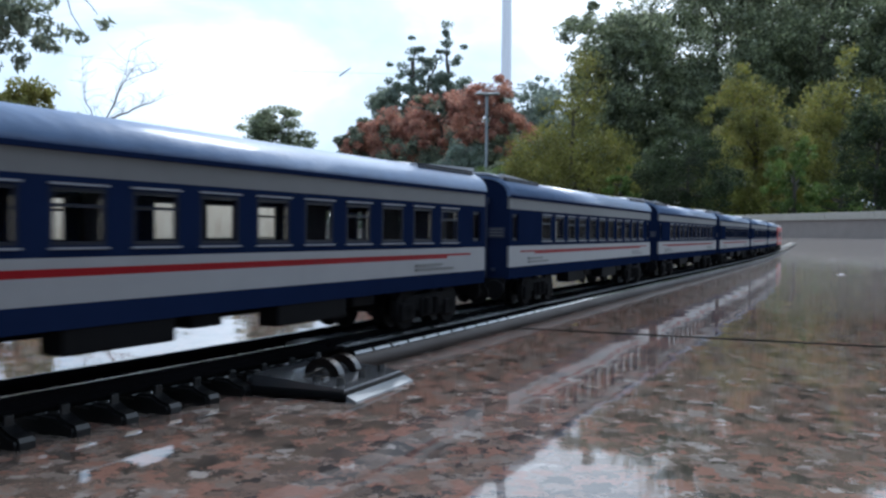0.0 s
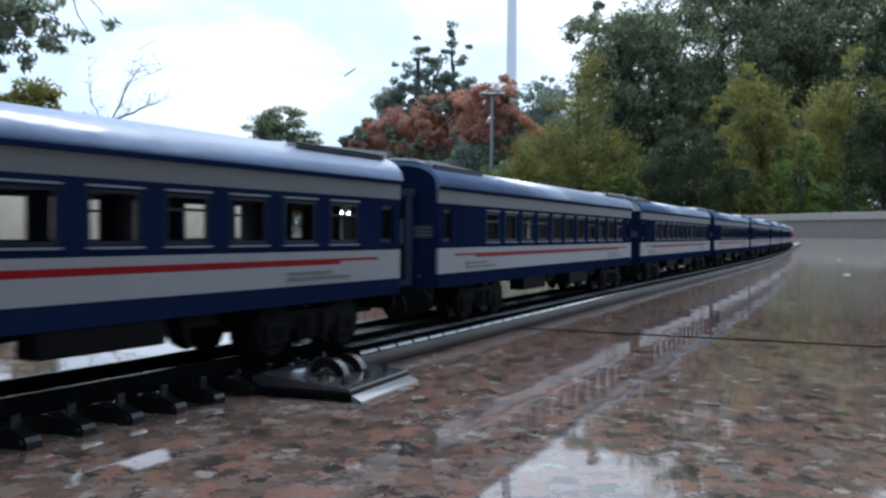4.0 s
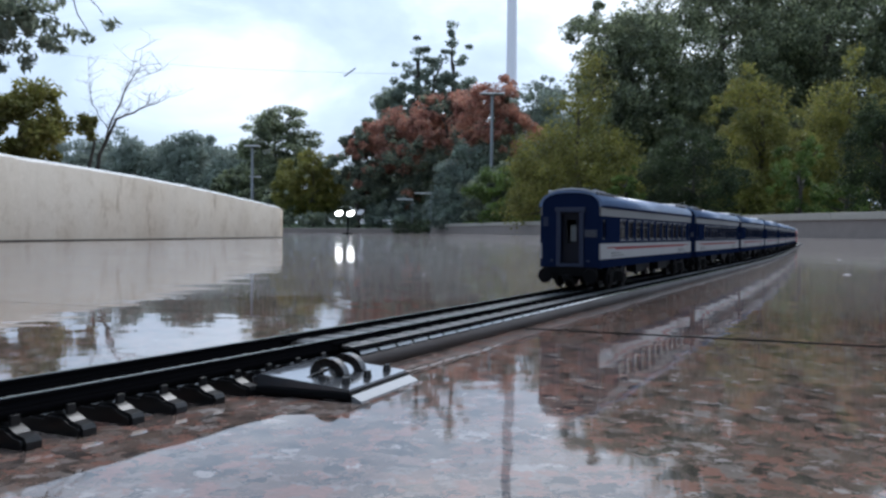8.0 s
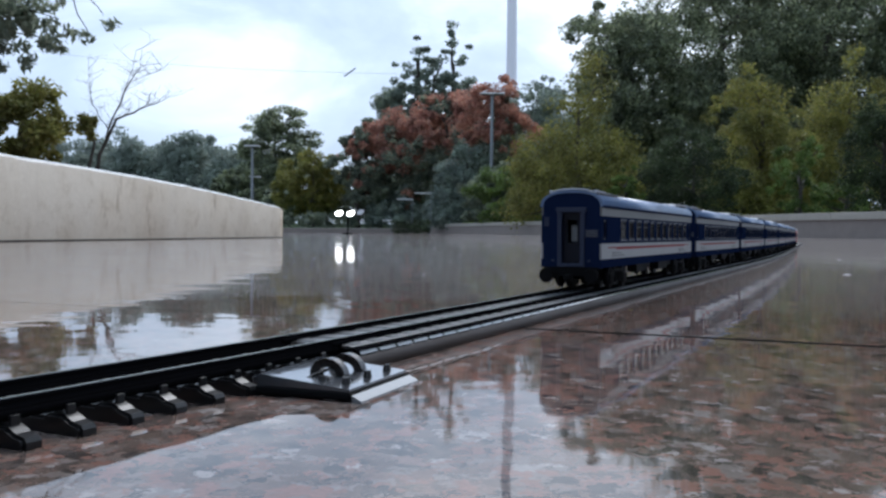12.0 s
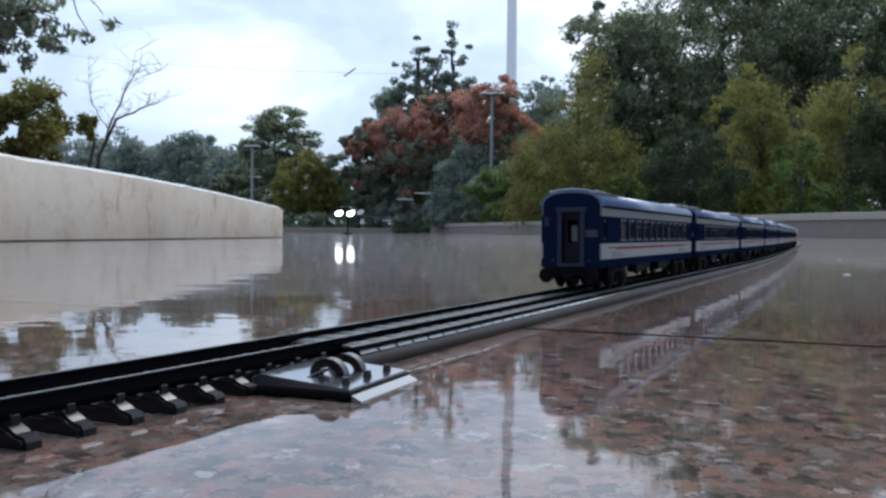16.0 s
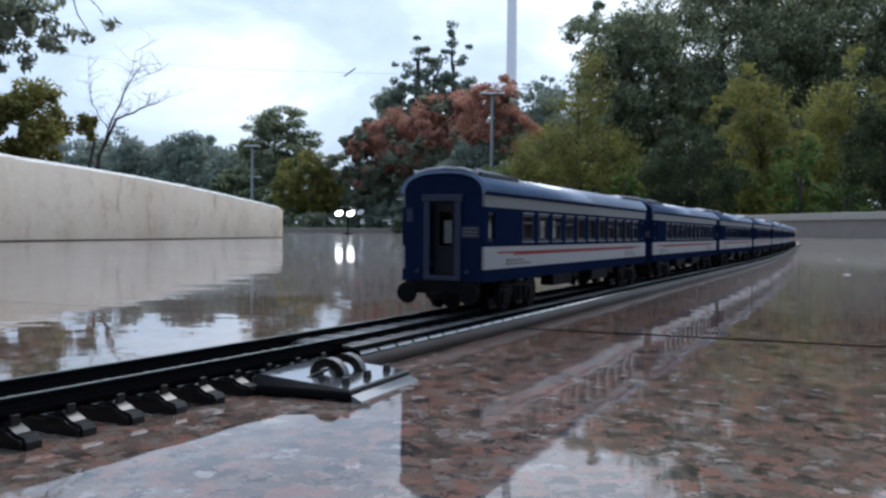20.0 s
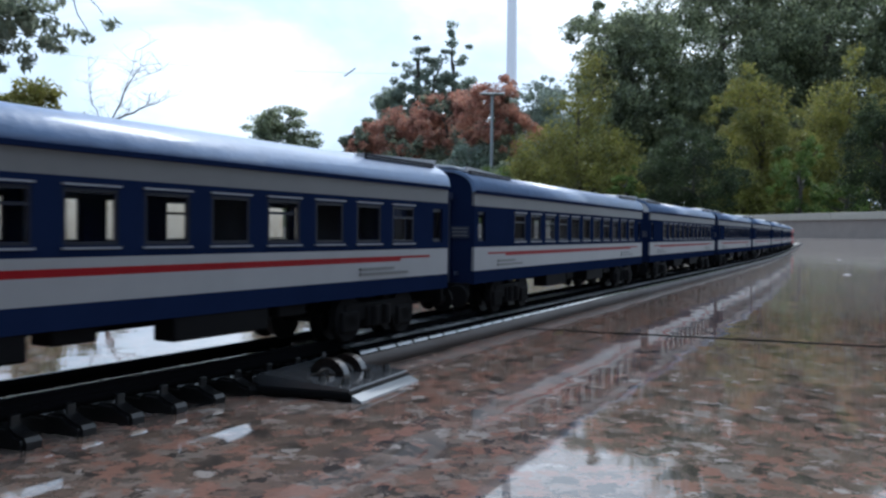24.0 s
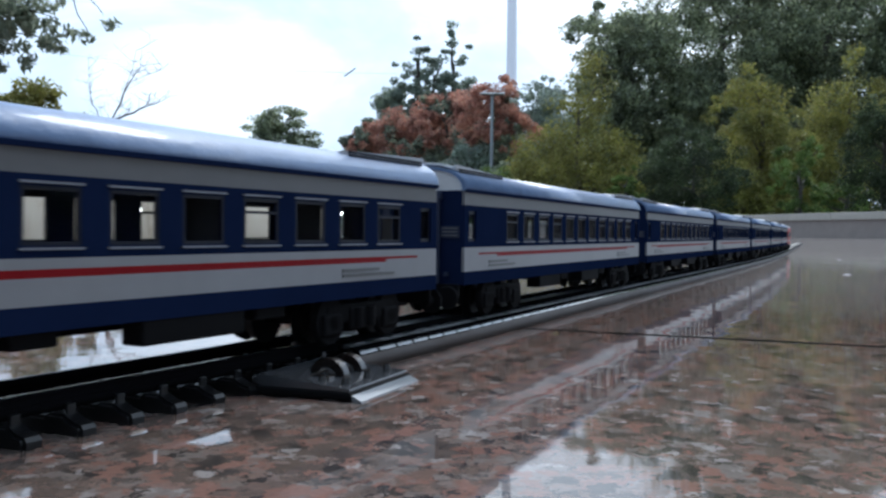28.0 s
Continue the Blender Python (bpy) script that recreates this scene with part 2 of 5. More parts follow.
def glass_mat():
    m, nt, bs = mat_base("tinted_pane")
    g = nt.nodes.new("ShaderNodeBsdfGlass")
    g.inputs["IOR"].default_value = 1.1
    g.inputs["Roughness"].default_value = 0.03
    g.inputs["Color"].default_value = (0.93, 0.94, 0.94, 1)
    link(nt, g.outputs[0], nt.nodes["Material Output"].inputs["Surface"])
    return m


M["glass"] = glass_mat()
M["lit"] = glow("lit_lamp", (1.0, 0.98, 0.93), 6.0)
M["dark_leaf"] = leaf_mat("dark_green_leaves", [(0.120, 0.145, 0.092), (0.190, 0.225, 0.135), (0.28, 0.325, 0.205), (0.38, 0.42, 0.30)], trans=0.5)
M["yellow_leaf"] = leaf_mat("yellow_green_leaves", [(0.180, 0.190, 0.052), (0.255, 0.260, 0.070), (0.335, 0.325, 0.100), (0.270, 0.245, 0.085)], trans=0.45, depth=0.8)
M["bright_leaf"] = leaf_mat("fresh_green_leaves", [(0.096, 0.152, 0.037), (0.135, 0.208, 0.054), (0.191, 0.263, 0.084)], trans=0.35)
# mostly for distant crowns: colours lifted, with part of the haze painted in
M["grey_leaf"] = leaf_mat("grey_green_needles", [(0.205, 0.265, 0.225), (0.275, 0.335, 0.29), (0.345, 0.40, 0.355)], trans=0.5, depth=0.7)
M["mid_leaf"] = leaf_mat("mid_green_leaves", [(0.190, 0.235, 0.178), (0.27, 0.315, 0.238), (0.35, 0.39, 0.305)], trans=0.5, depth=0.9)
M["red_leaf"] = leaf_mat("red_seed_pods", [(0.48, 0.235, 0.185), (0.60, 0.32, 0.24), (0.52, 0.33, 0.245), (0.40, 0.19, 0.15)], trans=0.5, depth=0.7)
# the air is clear; grey, low-contrast leaf colours paint the haze
M["haze_toned_leaf"] = leaf_mat("haze_toned_far_leaves", [(0.265, 0.310, 0.265), (0.285, 0.330, 0.283), (0.305, 0.350, 0.300)], broad=0.03, depth=0.2)
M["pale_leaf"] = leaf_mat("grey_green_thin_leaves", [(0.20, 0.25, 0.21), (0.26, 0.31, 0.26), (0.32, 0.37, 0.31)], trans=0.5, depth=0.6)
M["bush_leaf"] = leaf_mat("clipped_bush_leaves", [(0.030, 0.045, 0.022), (0.047, 0.068, 0.032), (0.085, 0.118, 0.060)])

# ---- mesh helpers ----


def mesh_of(name, bm, mats):
    me = bpy.data.meshes.new(name)
    bm.to_mesh(me)
    bm.free()
    for m in (mats if isinstance(mats, (list, tuple)) else [mats]):
        me.materials.append(m)
    return me


def part(name, bm, material, parent, label="", smooth=False):
    me = mesh_of(name, bm, material)
    if smooth:
        me.polygons.foreach_set("use_smooth", [True] * len(me.polygons))
    ob = new(name, me)
    ob.parent = parent
    return tagged(ob, label)


def box(bm, x0, x1, y0, y1, z0, z1, bevel=0.0, mat=0):
    r = bmesh.ops.create_cube(bm, size=1.0)
    vs = r["verts"]
    bmesh.ops.scale(bm, vec=(x1 - x0, y1 - y0, z1 - z0), verts=vs)
    bmesh.ops.translate(bm, vec=((x0 + x1) / 2, (y0 + y1) / 2, (z0 + z1) / 2), verts=vs)
    es = {e for v in vs for e in v.link_edges}
    fs = {f for v in vs for f in v.link_faces}
    for f in fs:
        f.material_index = mat
    if bevel:
        bmesh.ops.bevel(bm, geom=list(es), offset=bevel, segments=2, profile=0.5, affect="EDGES")
    return bm


def boxed(*a, **k):
    return box(bmesh.new(), *a, **k)


def tube(bm, p0, p1, r0, r1=None, n=12, mat=0):
    """A tapered rod from p0 to p1."""
    p0, p1 = Vector(p0), Vector(p1)
    r1 = r0 if r1 is None else r1
    q = (p1 - p0).to_track_quat("Z", "Y").to_matrix().to_4x4()
    ln = (p1 - p0).length
    m = Matrix.Translation((p0 + p1) / 2) @ q
    r = bmesh.ops.create_cone(bm, cap_ends=True, segments=n, radius1=r0, radius2=r1, depth=ln, matrix=m)
    for v in r["verts"]:
        for f in v.link_faces:
            f.material_index = mat
    return bm


def raw_mesh(name, verts, faces, mats, idx=None, smooth=False):
    me = bpy.data.meshes.new(name)
    verts = np.asarray(verts, dtype=np.float32)
    faces = np.asarray(faces, dtype=np.int32)
    k = faces.shape[1]
    me.vertices.add(len(verts))
    me.vertices.foreach_set("co", verts.ravel())
    me.loops.add(faces.size)
    me.loops.foreach_set("vertex_index", faces.ravel())
    me.polygons.add(len(faces))
    me.polygons.foreach_set("loop_start", np.arange(0, faces.size, k, dtype=np.int32))
    me.update(calc_edges=True)
    for m in (mats if isinstance(mats, (list, tuple)) else [mats]):
        me.materials.append(m)
    if idx is not None:
        me.polygons.foreach_set("material_index", np.asarray(idx, dtype=np.int32))
    if smooth:
        me.polygons.foreach_set("use_smooth", [True] * len(faces))
    me.validate()
    return me


def sheet_mesh(name, grid, mat, smooth=True):
    """A mesh over a grid of points, rows by columns."""
    g = np.asarray(grid, dtype=np.float32)
    r, c = g.shape[:2]
    i = np.arange(r * c).reshape(r, c)
    f = np.stack([i[:-1, :-1], i[:-1, 1:], i[1:, 1:], i[1:, :-1]], -1).reshape(-1, 4)
    return raw_mesh(name, g.reshape(-1, 3), f, mat, smooth=smooth)


# ---- the track's line ----
BEND_AT = [-0.30, 0.20, 0.60, 1.00, 1.40, 1.80, 2.30]
BEND = [0.473, -0.059, 0.025, 0.053, 0.040, 0.010, 0.003]
_S = np.linspace(-1.1, 4.4, 2201)
_DS = _S[1] - _S[0]
_H = -np.concatenate([[0], np.cumsum(np.interp(_S, BEND_AT, BEND)[:-1] * _DS)])
_Z0 = int(np.argmin(abs(_S)))
_H = _H - _H[_Z0] + 0.4458
_X = np.concatenate([[0], np.cumsum(np.sin(_H[:-1]) * _DS)])
_Y = np.concatenate([[0], np.cumsum(np.cos(_H[:-1]) * _DS)])
_X = _X - _X[_Z0] - 0.0119
_Y = _Y - _Y[_Z0] + 0.30


def on_track(s, l=0.0, z=0.0):
    h = float(np.interp(s, _S, _H))
    return Vector((float(np.interp(s, _S, _X)) + l * math.cos(h), float(np.interp(s, _S, _Y)) - l * math.sin(h), z)), h


RAIL_Z = 0.0083
HALF_GAUGE = 0.00825

# ---- ground and paving ----
ground = new("ground", sheet_mesh("ground", [[(x, y, -0.006) for x in (-3000, -60, 0, 60, 3000)] for y in (-3000, -60, 0, 60, 3000)], M["granite"]))
tagged(ground, "wet polished granite plaza reaching to the planted edge", "ground", kind="structure")
HEAD = 0.40
SLAB, SLAB_W = 1.20, 1.60


def slab_mesh(g=0.0024):
    """One granite slab with a slightly rounded edge, top at zero."""
    h, w, e = SLAB / 2, SLAB_W / 2, 0.0004 if g > 0.001 else 0.0001
    bm = bmesh.new()
    box(bm, -w + g, w - g, -h + g, h - g, -0.02, 0.0, bevel=e)
    for f in bm.faces:
        f.material_index = 0 if f.normal.z > 0.98 else 1
    return mesh_of("paving_slab", bm, [M["granite"], M["grout"]])


bed = new("joint_bed", sheet_mesh("joint_bed", [[(x, y, -0.0025) for x in (-6.0, 6.0)] for y in (-4.0, 12.0)], M["grout"]))
tagged(bed, "dark sunken joint filling between granite slabs", "paving", kind="structure")

# ---- low walls of the plaza ----


def side_wall_left():
    """Pale stone wall whose top falls away in a shallow arc to its end."""
    ys = np.linspace(-3.0, 5.46, 140)
    hs = np.interp(ys, [-3, 0, 2.0, 2.69, 3.15, 3.6, 4.1, 4.53, 5.0, 5.4, 5.46], [0.31, 0.30, 0.28, 0.268, 0.263, 0.257, 0.243, 0.228, 0.208, 0.190, 0.181])
    rows = []
    for y, h in zip(ys, hs):
        x = -1.33 + 0.1264 * (y - 2.69)
        t = 0.34
        chip = 0.0030 * noise.noise(Vector((0, y * 9.0, 0))) + 0.0016 * noise.noise(Vector((3, y * 31.0, 0)))
        h = h + chip
        rows.append([(x, y, -0.006), (x + 0.002, y, h - 0.014 + 2 * chip), (x - 0.007, y, h - 0.004), (x - 0.020, y, h), (x - t, y, h + 0.006), (x - t, y, -0.006)])
    me_grid = np.array(rows)
    i = np.arange(me_grid.shape[0] * 6).reshape(-1, 6)
    f = np.stack([i[:-1, :-1], i[:-1, 1:], i[1:, 1:], i[1:, :-1]], -1).reshape(-1, 4)
    caps = [[i[-1, 0], i[-1, 1], i[-1, 4], i[-1, 5]], [i[-1, 1], i[-1, 2], i[-1, 3], i[-1, 4]], [i[0, 5], i[0, 4], i[0, 1], i[0, 0]], [i[0, 4], i[0, 3], i[0, 2], i[0, 1]]]
    idx = [1 if b in (1, 2, 3) else 0 for a in range(len(me_grid) - 1) for b in range(5)] + [0] * 4
    return raw_mesh("wall_west", me_grid.reshape(-1, 3), np.concatenate([f, np.array(caps)]), [M["stone"], M["wet_edge"]], idx=idx)


wall_w = new("wall_west", side_wall_left())
tagged(wall_w, "low pale stone wall with a falling curved top", "wall", kind="structure")

foot = new("baseboard", raw_mesh("baseboard", [(-1.33 + 0.1264 * (y - 2.69) + dx, y, z) for y in (-3.0, 5.46) for dx, z in ((-0.003, 0.0), (0.004, 0.0), (0.003, 0.004), (-0.003, 0.004))],
                               [(0, 4, 5, 1), (1, 5, 6, 2), (2, 6, 7, 3), (0, 1, 2, 3), (4, 7, 6, 5)], M["grout"]))
tagged(foot, "dark joint at the foot of the pale wall", "joint", kind="structure")

WALL_A, WALL_B = Vector((-0.66, 43.6, 0)), Vector((13.5, -9.0, 0))


def run_wall(name, a, b, h, cap_h, thick, over):
    a, b = Vector(a), Vector(b)
    d = (b - a).normalized()
    n = Vector((-d.y, d.x, 0))
    ob = new(name, None)
    ln = (b - a).length
    body = part("wall_body", boxed(0, ln, over, over + thick, -0.01, h - cap_h), M["wallstone"], ob)
    step = 1.2
    k = int(ln / step)
    bm = boxed(0.003, step - 0.003, 0, thick + 2 * over, h - cap_h, h, bevel=0.008)
    me = mesh_of("cap_stone", bm, M["cap"])
    for i in range(k):
        c = new("cap_stone", me)
        c.parent = ob
        c.location = (i * step, 0, 0)
    ob.matrix_world = Matrix.Translation(a) @ Matrix(((d.x, n.x, 0, 0), (d.y, n.y, 0, 0), (0, 0, 1, 0), (0, 0, 0, 1)))
    return ob


wall_e = run_wall("wall_east", WALL_A, WALL_B, 0.45, 0.13, 0.30, 0.04)
tagged(wall_e, "low grey stone planter wall with a pale cap", "wall", kind="structure")
wall_n = run_wall("wall_north", (-34, 46.4, 0), (-0.25, 45.8, 0), 0.24, 0.05, 0.3, 0.02)
tagged(wall_n, "low grey kerb wall before a hedge", "wall", kind="structure")

# raised planting ground behind the walls
lawn = new("lawn", sheet_mesh("lawn", [[(-60 + 0, 47 + 0, 0.2), (-1.0, 46.5, 0.2), (-0.2, 43.6, 0.40), (7.6, 14.6, 0.40), (14.2, -9, 0.4)],
                                       [(-60, 60, 0.5), (0, 58, 0.6), (4, 52, 0.9), (14, 22, 0.7), (22, -9, 0.7)],
                                       [(-60, 260, 2), (20, 260, 2), (60, 260, 2), (120, 120, 2), (120, -9, 2)]], M["soil"]))
tagged(lawn, "rough green lawn under the trees", "lawn", kind="structure")

# ---- the track ----


def rail_mesh(s0, s1, side):
    t = RAIL_Z
    half = [(0.0012, 0.0063), (0.0012, 0.0066), (0.0008, 0.0069), (0.0008, 0.0075), (0.0009, 0.0077), (0.0008, t - 0.0002), (0.0006, t)]
    prof = [(-half[0][0], half[0][1])] + half + [(-x, z) for x, z in half[:0:-1]]
    n = 11
    vs, fs = [], []
    k = len(prof)
    for s in np.linspace(s0, s1, n):
        for l, z in prof:
            vs.append(tuple(on_track(s, side * HALF_GAUGE + l, z)[0]))
    for a in range(n - 1):
        for b in range(k):
            fs.append((a * k + b, a * k + (b + 1) % k, (a + 1) * k + (b + 1) % k, (a + 1) * k + b))
    idx = [1 if b == 7 else 0 for a in range(n - 1) for b in range(k)]
    return raw_mesh("rail", vs, fs, [M["rail"], M["rail_head"]], idx=idx)


def bed_mesh(s0, s1, name, prof, mat):
    """A moulded strip along the track."""
    side = 1
    n, vs, fs = 11, [], []
    for s in np.linspace(s0, s1, n):
        for l, z in prof:
            vs.append(tuple(on_track(s, side * l, z)[0]))
    for a in range(n - 1):
        for b in range(4):
            fs.append((a * 4 + b, a * 4 + (b + 1) % 4, (a + 1) * 4 + (b + 1) % 4, (a + 1) * 4 + b))
    return raw_mesh(name, vs, fs, mat)


def sleeper_mesh():
    """A sleeper that is high under the rails and falls away to its rounded ends."""
    half = [(0.0149, 0.0), (0.0149, 0.0013), (0.0144, 0.0021), (0.0122, 0.0026), (0.0100, 0.0037)]
    prof = half + [(0.0062, 0.0037), (0.0050, 0.0030)]
    prof = prof + [(-x, z) for x, z in prof[::-1]]
    bm = bmesh.new()
    va = [bm.verts.new((x, -0.0021, z)) for x, z in prof]
    vb = [bm.verts.new((x, 0.0021, z)) for x, z in prof]
    bm.faces.new(va)
    bm.faces.new(vb[::-1])
    for a in range(len(prof)):
        b = (a + 1) % len(prof)
        bm.faces.new((va[a], vb[a], vb[b], va[b]))
    bmesh.ops.recalc_face_normals(bm, faces=bm.faces)
    bmesh.ops.bevel(bm, geom=[e for e in bm.edges if abs(e.verts[0].co.y - e.verts[1].co.y) < 1e-6 and e.verts[0].co.z + e.verts[1].co.z > 0.001], offset=0.0006, segments=2, affect="EDGES")
    for sx in (-1, 1):
        c = sx * HALF_GAUGE
        for dx in (-0.0016, 0.0016):
            box(bm, c + dx - 0.0004, c + dx + 0.0004, -0.0010, 0.0010, 0.0034, 0.0054, bevel=0.0002)
    return mesh_of("sleeper", bm, [M["sleeper"]])


SECTION, FIRST = 0.2205, -0.2765
SLEEPER_STEP, OPEN_STEP = 0.0105, SECTION / 19


def build_track():
    sm = sleeper_mesh()
    sg = mesh_of("sleeper", boxed(-0.0122, 0.0122, -0.0028, 0.0028, 0.0050, 0.00655, bevel=0.0001), M["bed"])
    # short lips along the roadbed edge, a dashed glint painted in pale grey
    fb = bmesh.new()
    q = [(0.0150, 0.0048), (0.0156, 0.0041), (0.0153, 0.0037), (0.0149, 0.0043)]
    y = SLEEPER_STEP / 2 - 0.0007
    va = [fb.verts.new((x, -y, z)) for x, z in q]
    vb = [fb.verts.new((x, y, z)) for x, z in q]
    fb.faces.new(va)
    fb.faces.new(vb[::-1])
    for a in range(4):
        fb.faces.new((va[a], vb[a], vb[(a + 1) % 4], va[(a + 1) % 4]))
    bmesh.ops.recalc_face_normals(fb, faces=fb.faces)
    fm = mesh_of("flange", fb, M["flange"])
    for i in range(-3, 20):
        s0 = FIRST + i * SECTION
        if s0 > 4.1:
            break
        ob = new("track_section", None)
        for side in (-1, 1):
            r = new("rail", rail_mesh(s0 + 0.0002, s0 + SECTION - 0.0002, side))
            r.parent = ob
            j, h = on_track(s0, side * HALF_GAUGE, 0)
            c = part("rail_joiner", boxed(-0.0015, 0.0015, -0.004, 0.004, 0.0062, 0.0074, bevel=0.0003), M["rail"], ob)
            c.matrix_local = Matrix.Translation(j) @ pose(0, 0, 0, 0, 0, -math.degrees(h))
        if i <= 0:
            for side in (-1, 1):
                r = new("rail_base", bed_mesh(s0 + 0.0002, s0 + SECTION - 0.0002, "rail_base", [(side * HALF_GAUGE + l, z) for l, z in ((-0.0010, 0.0044), (0.0010, 0.0044), (0.0013, 0.0063), (-0.0013, 0.0063))], M["rail"]))
                r.parent = ob
        if i > 0:
            bed_part = new("roadbed", bed_mesh(s0, s0 + SECTION, "roadbed", [(-0.0124, 0.0002), (0.0124, 0.0002), (0.0124, 0.0063), (-0.0124, 0.0063)], M["bed"]))
            bed_part.parent = ob
            for side in (-1, 1):
                r = new("shoulder", bed_mesh(s0, s0 + SECTION, "shoulder", [(side * 0.0124, 0.0003), (side * 0.0132, 0.0003), (side * 0.0132, 0.0059), (side * 0.0124, 0.0061)][::side], M["shoulder"]))
                r.parent = ob
                r = new("edge_strip", bed_mesh(s0, s0 + SECTION, "edge_strip", [(side * 0.0132, 0.0002), (side * 0.0152, 0.0002), (side * 0.0152, 0.0046), (side * 0.0132, 0.0060)][::side], M["edge"]))
                r.parent = ob
        if i > 0:
            # added slope, no track part: blends the roadbed's side into the paving
            r = new("skirt", bed_mesh(s0, s0 + SECTION, "skirt", [(0.0152, 0.0002), (0.0174, -0.0003), (0.0156, 0.0036), (0.0152, 0.0038)], M["skirt"]))
            r.parent = ob
        for k in range(21 if i > 0 else 0):
            p, h = on_track(s0 + (k + 0.5) * SLEEPER_STEP)
            fl = new("flange", fm)
            fl.parent = ob
            fl.matrix_local = Matrix.Translation(p) @ pose(0, 0, 0, 0, 0, -math.degrees(h))
        for k in range(21 if i > 0 else 19):
            p, h = on_track(s0 + ((k + 0.5) * SLEEPER_STEP if i > 0 else (k + 0.2) * OPEN_STEP))
            sl = new("sleeper", sm if i <= 0 else sg)
            sl.parent = ob
            sl.matrix_local = Matrix.Translation(p) @ pose(0, 0, 0, 0, 0, -math.degrees(h))
        tagged(ob, "black plastic toy track section, wet, on granite", "track", "train track")


build_track()


def build_plate():
    """Dark plastic feeder plate beside the track with two arched clips."""
    p, h = Vector((-0.0250, 0.2150, 0.0)), 0.37
    ob = new("feeder_plate", None)
    bm = boxed(-0.0135, 0.0117, -0.0165, 0.0165, 0.0002, 0.0021, bevel=0.0005)
    part("base", bm, M["dark"], ob)
    # sloping edge of the plate, sky reflection put into its grey
    fb = bmesh.new()
    q = [(0.0118, 0.0015), (0.0142, 0.0003), (0.0142, -0.0003), (0.0118, -0.0003)]
    va = [fb.verts.new((x, -0.0160, z)) for x, z in q]
    vb = [fb.verts.new((x, 0.0160, z)) for x, z in q]
    fb.faces.new(va)
    fb.faces.new(vb[::-1])
    for a in range(4):
        fb.faces.new((va[a], vb[a], vb[(a + 1) % 4], va[(a + 1) % 4]))
    bmesh.ops.recalc_face_normals(fb, faces=fb.faces)
    part("sloping_edge", fb, M["flange"], ob, "wet sloping edge, its sky reflection painted pale grey")
    cover = boxed(-0.0125, 0.0112, -0.0158, 0.0158, 0.0021, 0.0028)
    for v in cover.verts:
        if v.co.z > 0.0025:
            v.co.z = 0.0048 if v.co.x < 0 else 0.0027
    bmesh.ops.bevel(cover, geom=list(cover.edges), offset=0.0002, segments=2, affect="EDGES")
    part("top_cover", cover, M["plate"], ob, "mirror-wet dark cover")
    for k, yy in enumerate((-0.0035, 0.0055)):
        bm = bmesh.new()
        n, w = 14, 0.0026
        ro, ri = 0.0048, 0.0026
        ring = []
        for a in range(n + 1):
            t = math.pi * a / n
            q = [(r * math.cos(t), y, 0.003 + r * 0.95 * math.sin(t)) for r, y in ((ri, -w / 2), (ro, -w / 2), (ro, w / 2), (ri, w / 2))]
            ring.append([bm.verts.new(v) for v in q])
        for a in range(n):
            for b in range(4):
                bm.faces.new((ring[a][b], ring[a][(b + 1) % 4], ring[a + 1][(b + 1) % 4], ring[a + 1][b]))
        bm.faces.new(ring[0][::-1])
        bm.faces.new(ring[-1])
        bmesh.ops.recalc_face_normals(bm, faces=bm.faces)
        c = part("arched_clip", bm, M["clip"], ob, "wet dark brown arched clip")
        c.location = (-0.0005, yy, 0)
    for x, y in ((0.0078, -0.011), (0.0078, 0.0), (-0.0095, -0.012), (0.0078, 0.011), (0.002, -0.0115)):
        part("stud", tube(bmesh.new(), (x, y, 0.003), (x, y, 0.0046), 0.0011, 0.0008), M["clip"], ob)
    part("lug", boxed(0.0005, 0.0030, -0.0100, -0.0070, 0.0028, 0.0040, bevel=0.0003), M["clip"], ob)
    part("wire_loop", tube(bmesh.new(), (-0.0035, -0.0125, 0.0030), (0.0005, -0.0060, 0.0052), 0.0004, n=8), M["clip"], ob)
    part("link_arm", boxed(-0.0178, -0.0105, -0.010, 0.010, 0.0012, 0.0032, bevel=0.0005), M["plate"], ob)
    ob.matrix_world = Matrix.Translation(p) @ pose(0, 0, 0, 0, 0, -math.degrees(h))
    tagged(ob, "wet black plastic plate with two arched clips beside the track", "track part")


build_plate()

# ---- the train ----
WID, LEN, PITCH = 0.0328, 0.2622, 0.2852
Z = {"zs": 0.0198, "zb": 0.0243, "r0": 0.0291, "rm": 0.0299, "r1": 0.0306, "zw": 0.0325, "wb": 0.0346, "wt": 0.0449, "zg": 0.0469, "ze": 0.0518, "ap": 0.0600}
Z = {k: v - RAIL_Z for k, v in Z.items()}
WIN_Y = [0.0458 + 0.0188 * i for i in range(11)]
WIN_W = 0.0124
ENTRY = [(0.0035, 0.0100), (LEN - 0.0100, LEN - 0.0035)]


def roof_profile(n=18, w=WID / 2, zb=None, zt=None):
    zb = Z["ze"] if zb is None else zb
    zt = Z["ap"] if zt is None else zt
    out = []
    for i in range(n + 1):
        a = math.pi * i / n
        c, s = math.cos(a), math.sin(a)
        out.append((w * (abs(c) ** 0.75) * (1 if c > 0 else -1), zb + (zt - zb) * (s ** 0.85 if s > 1e-6 else 0.0)))
    return out


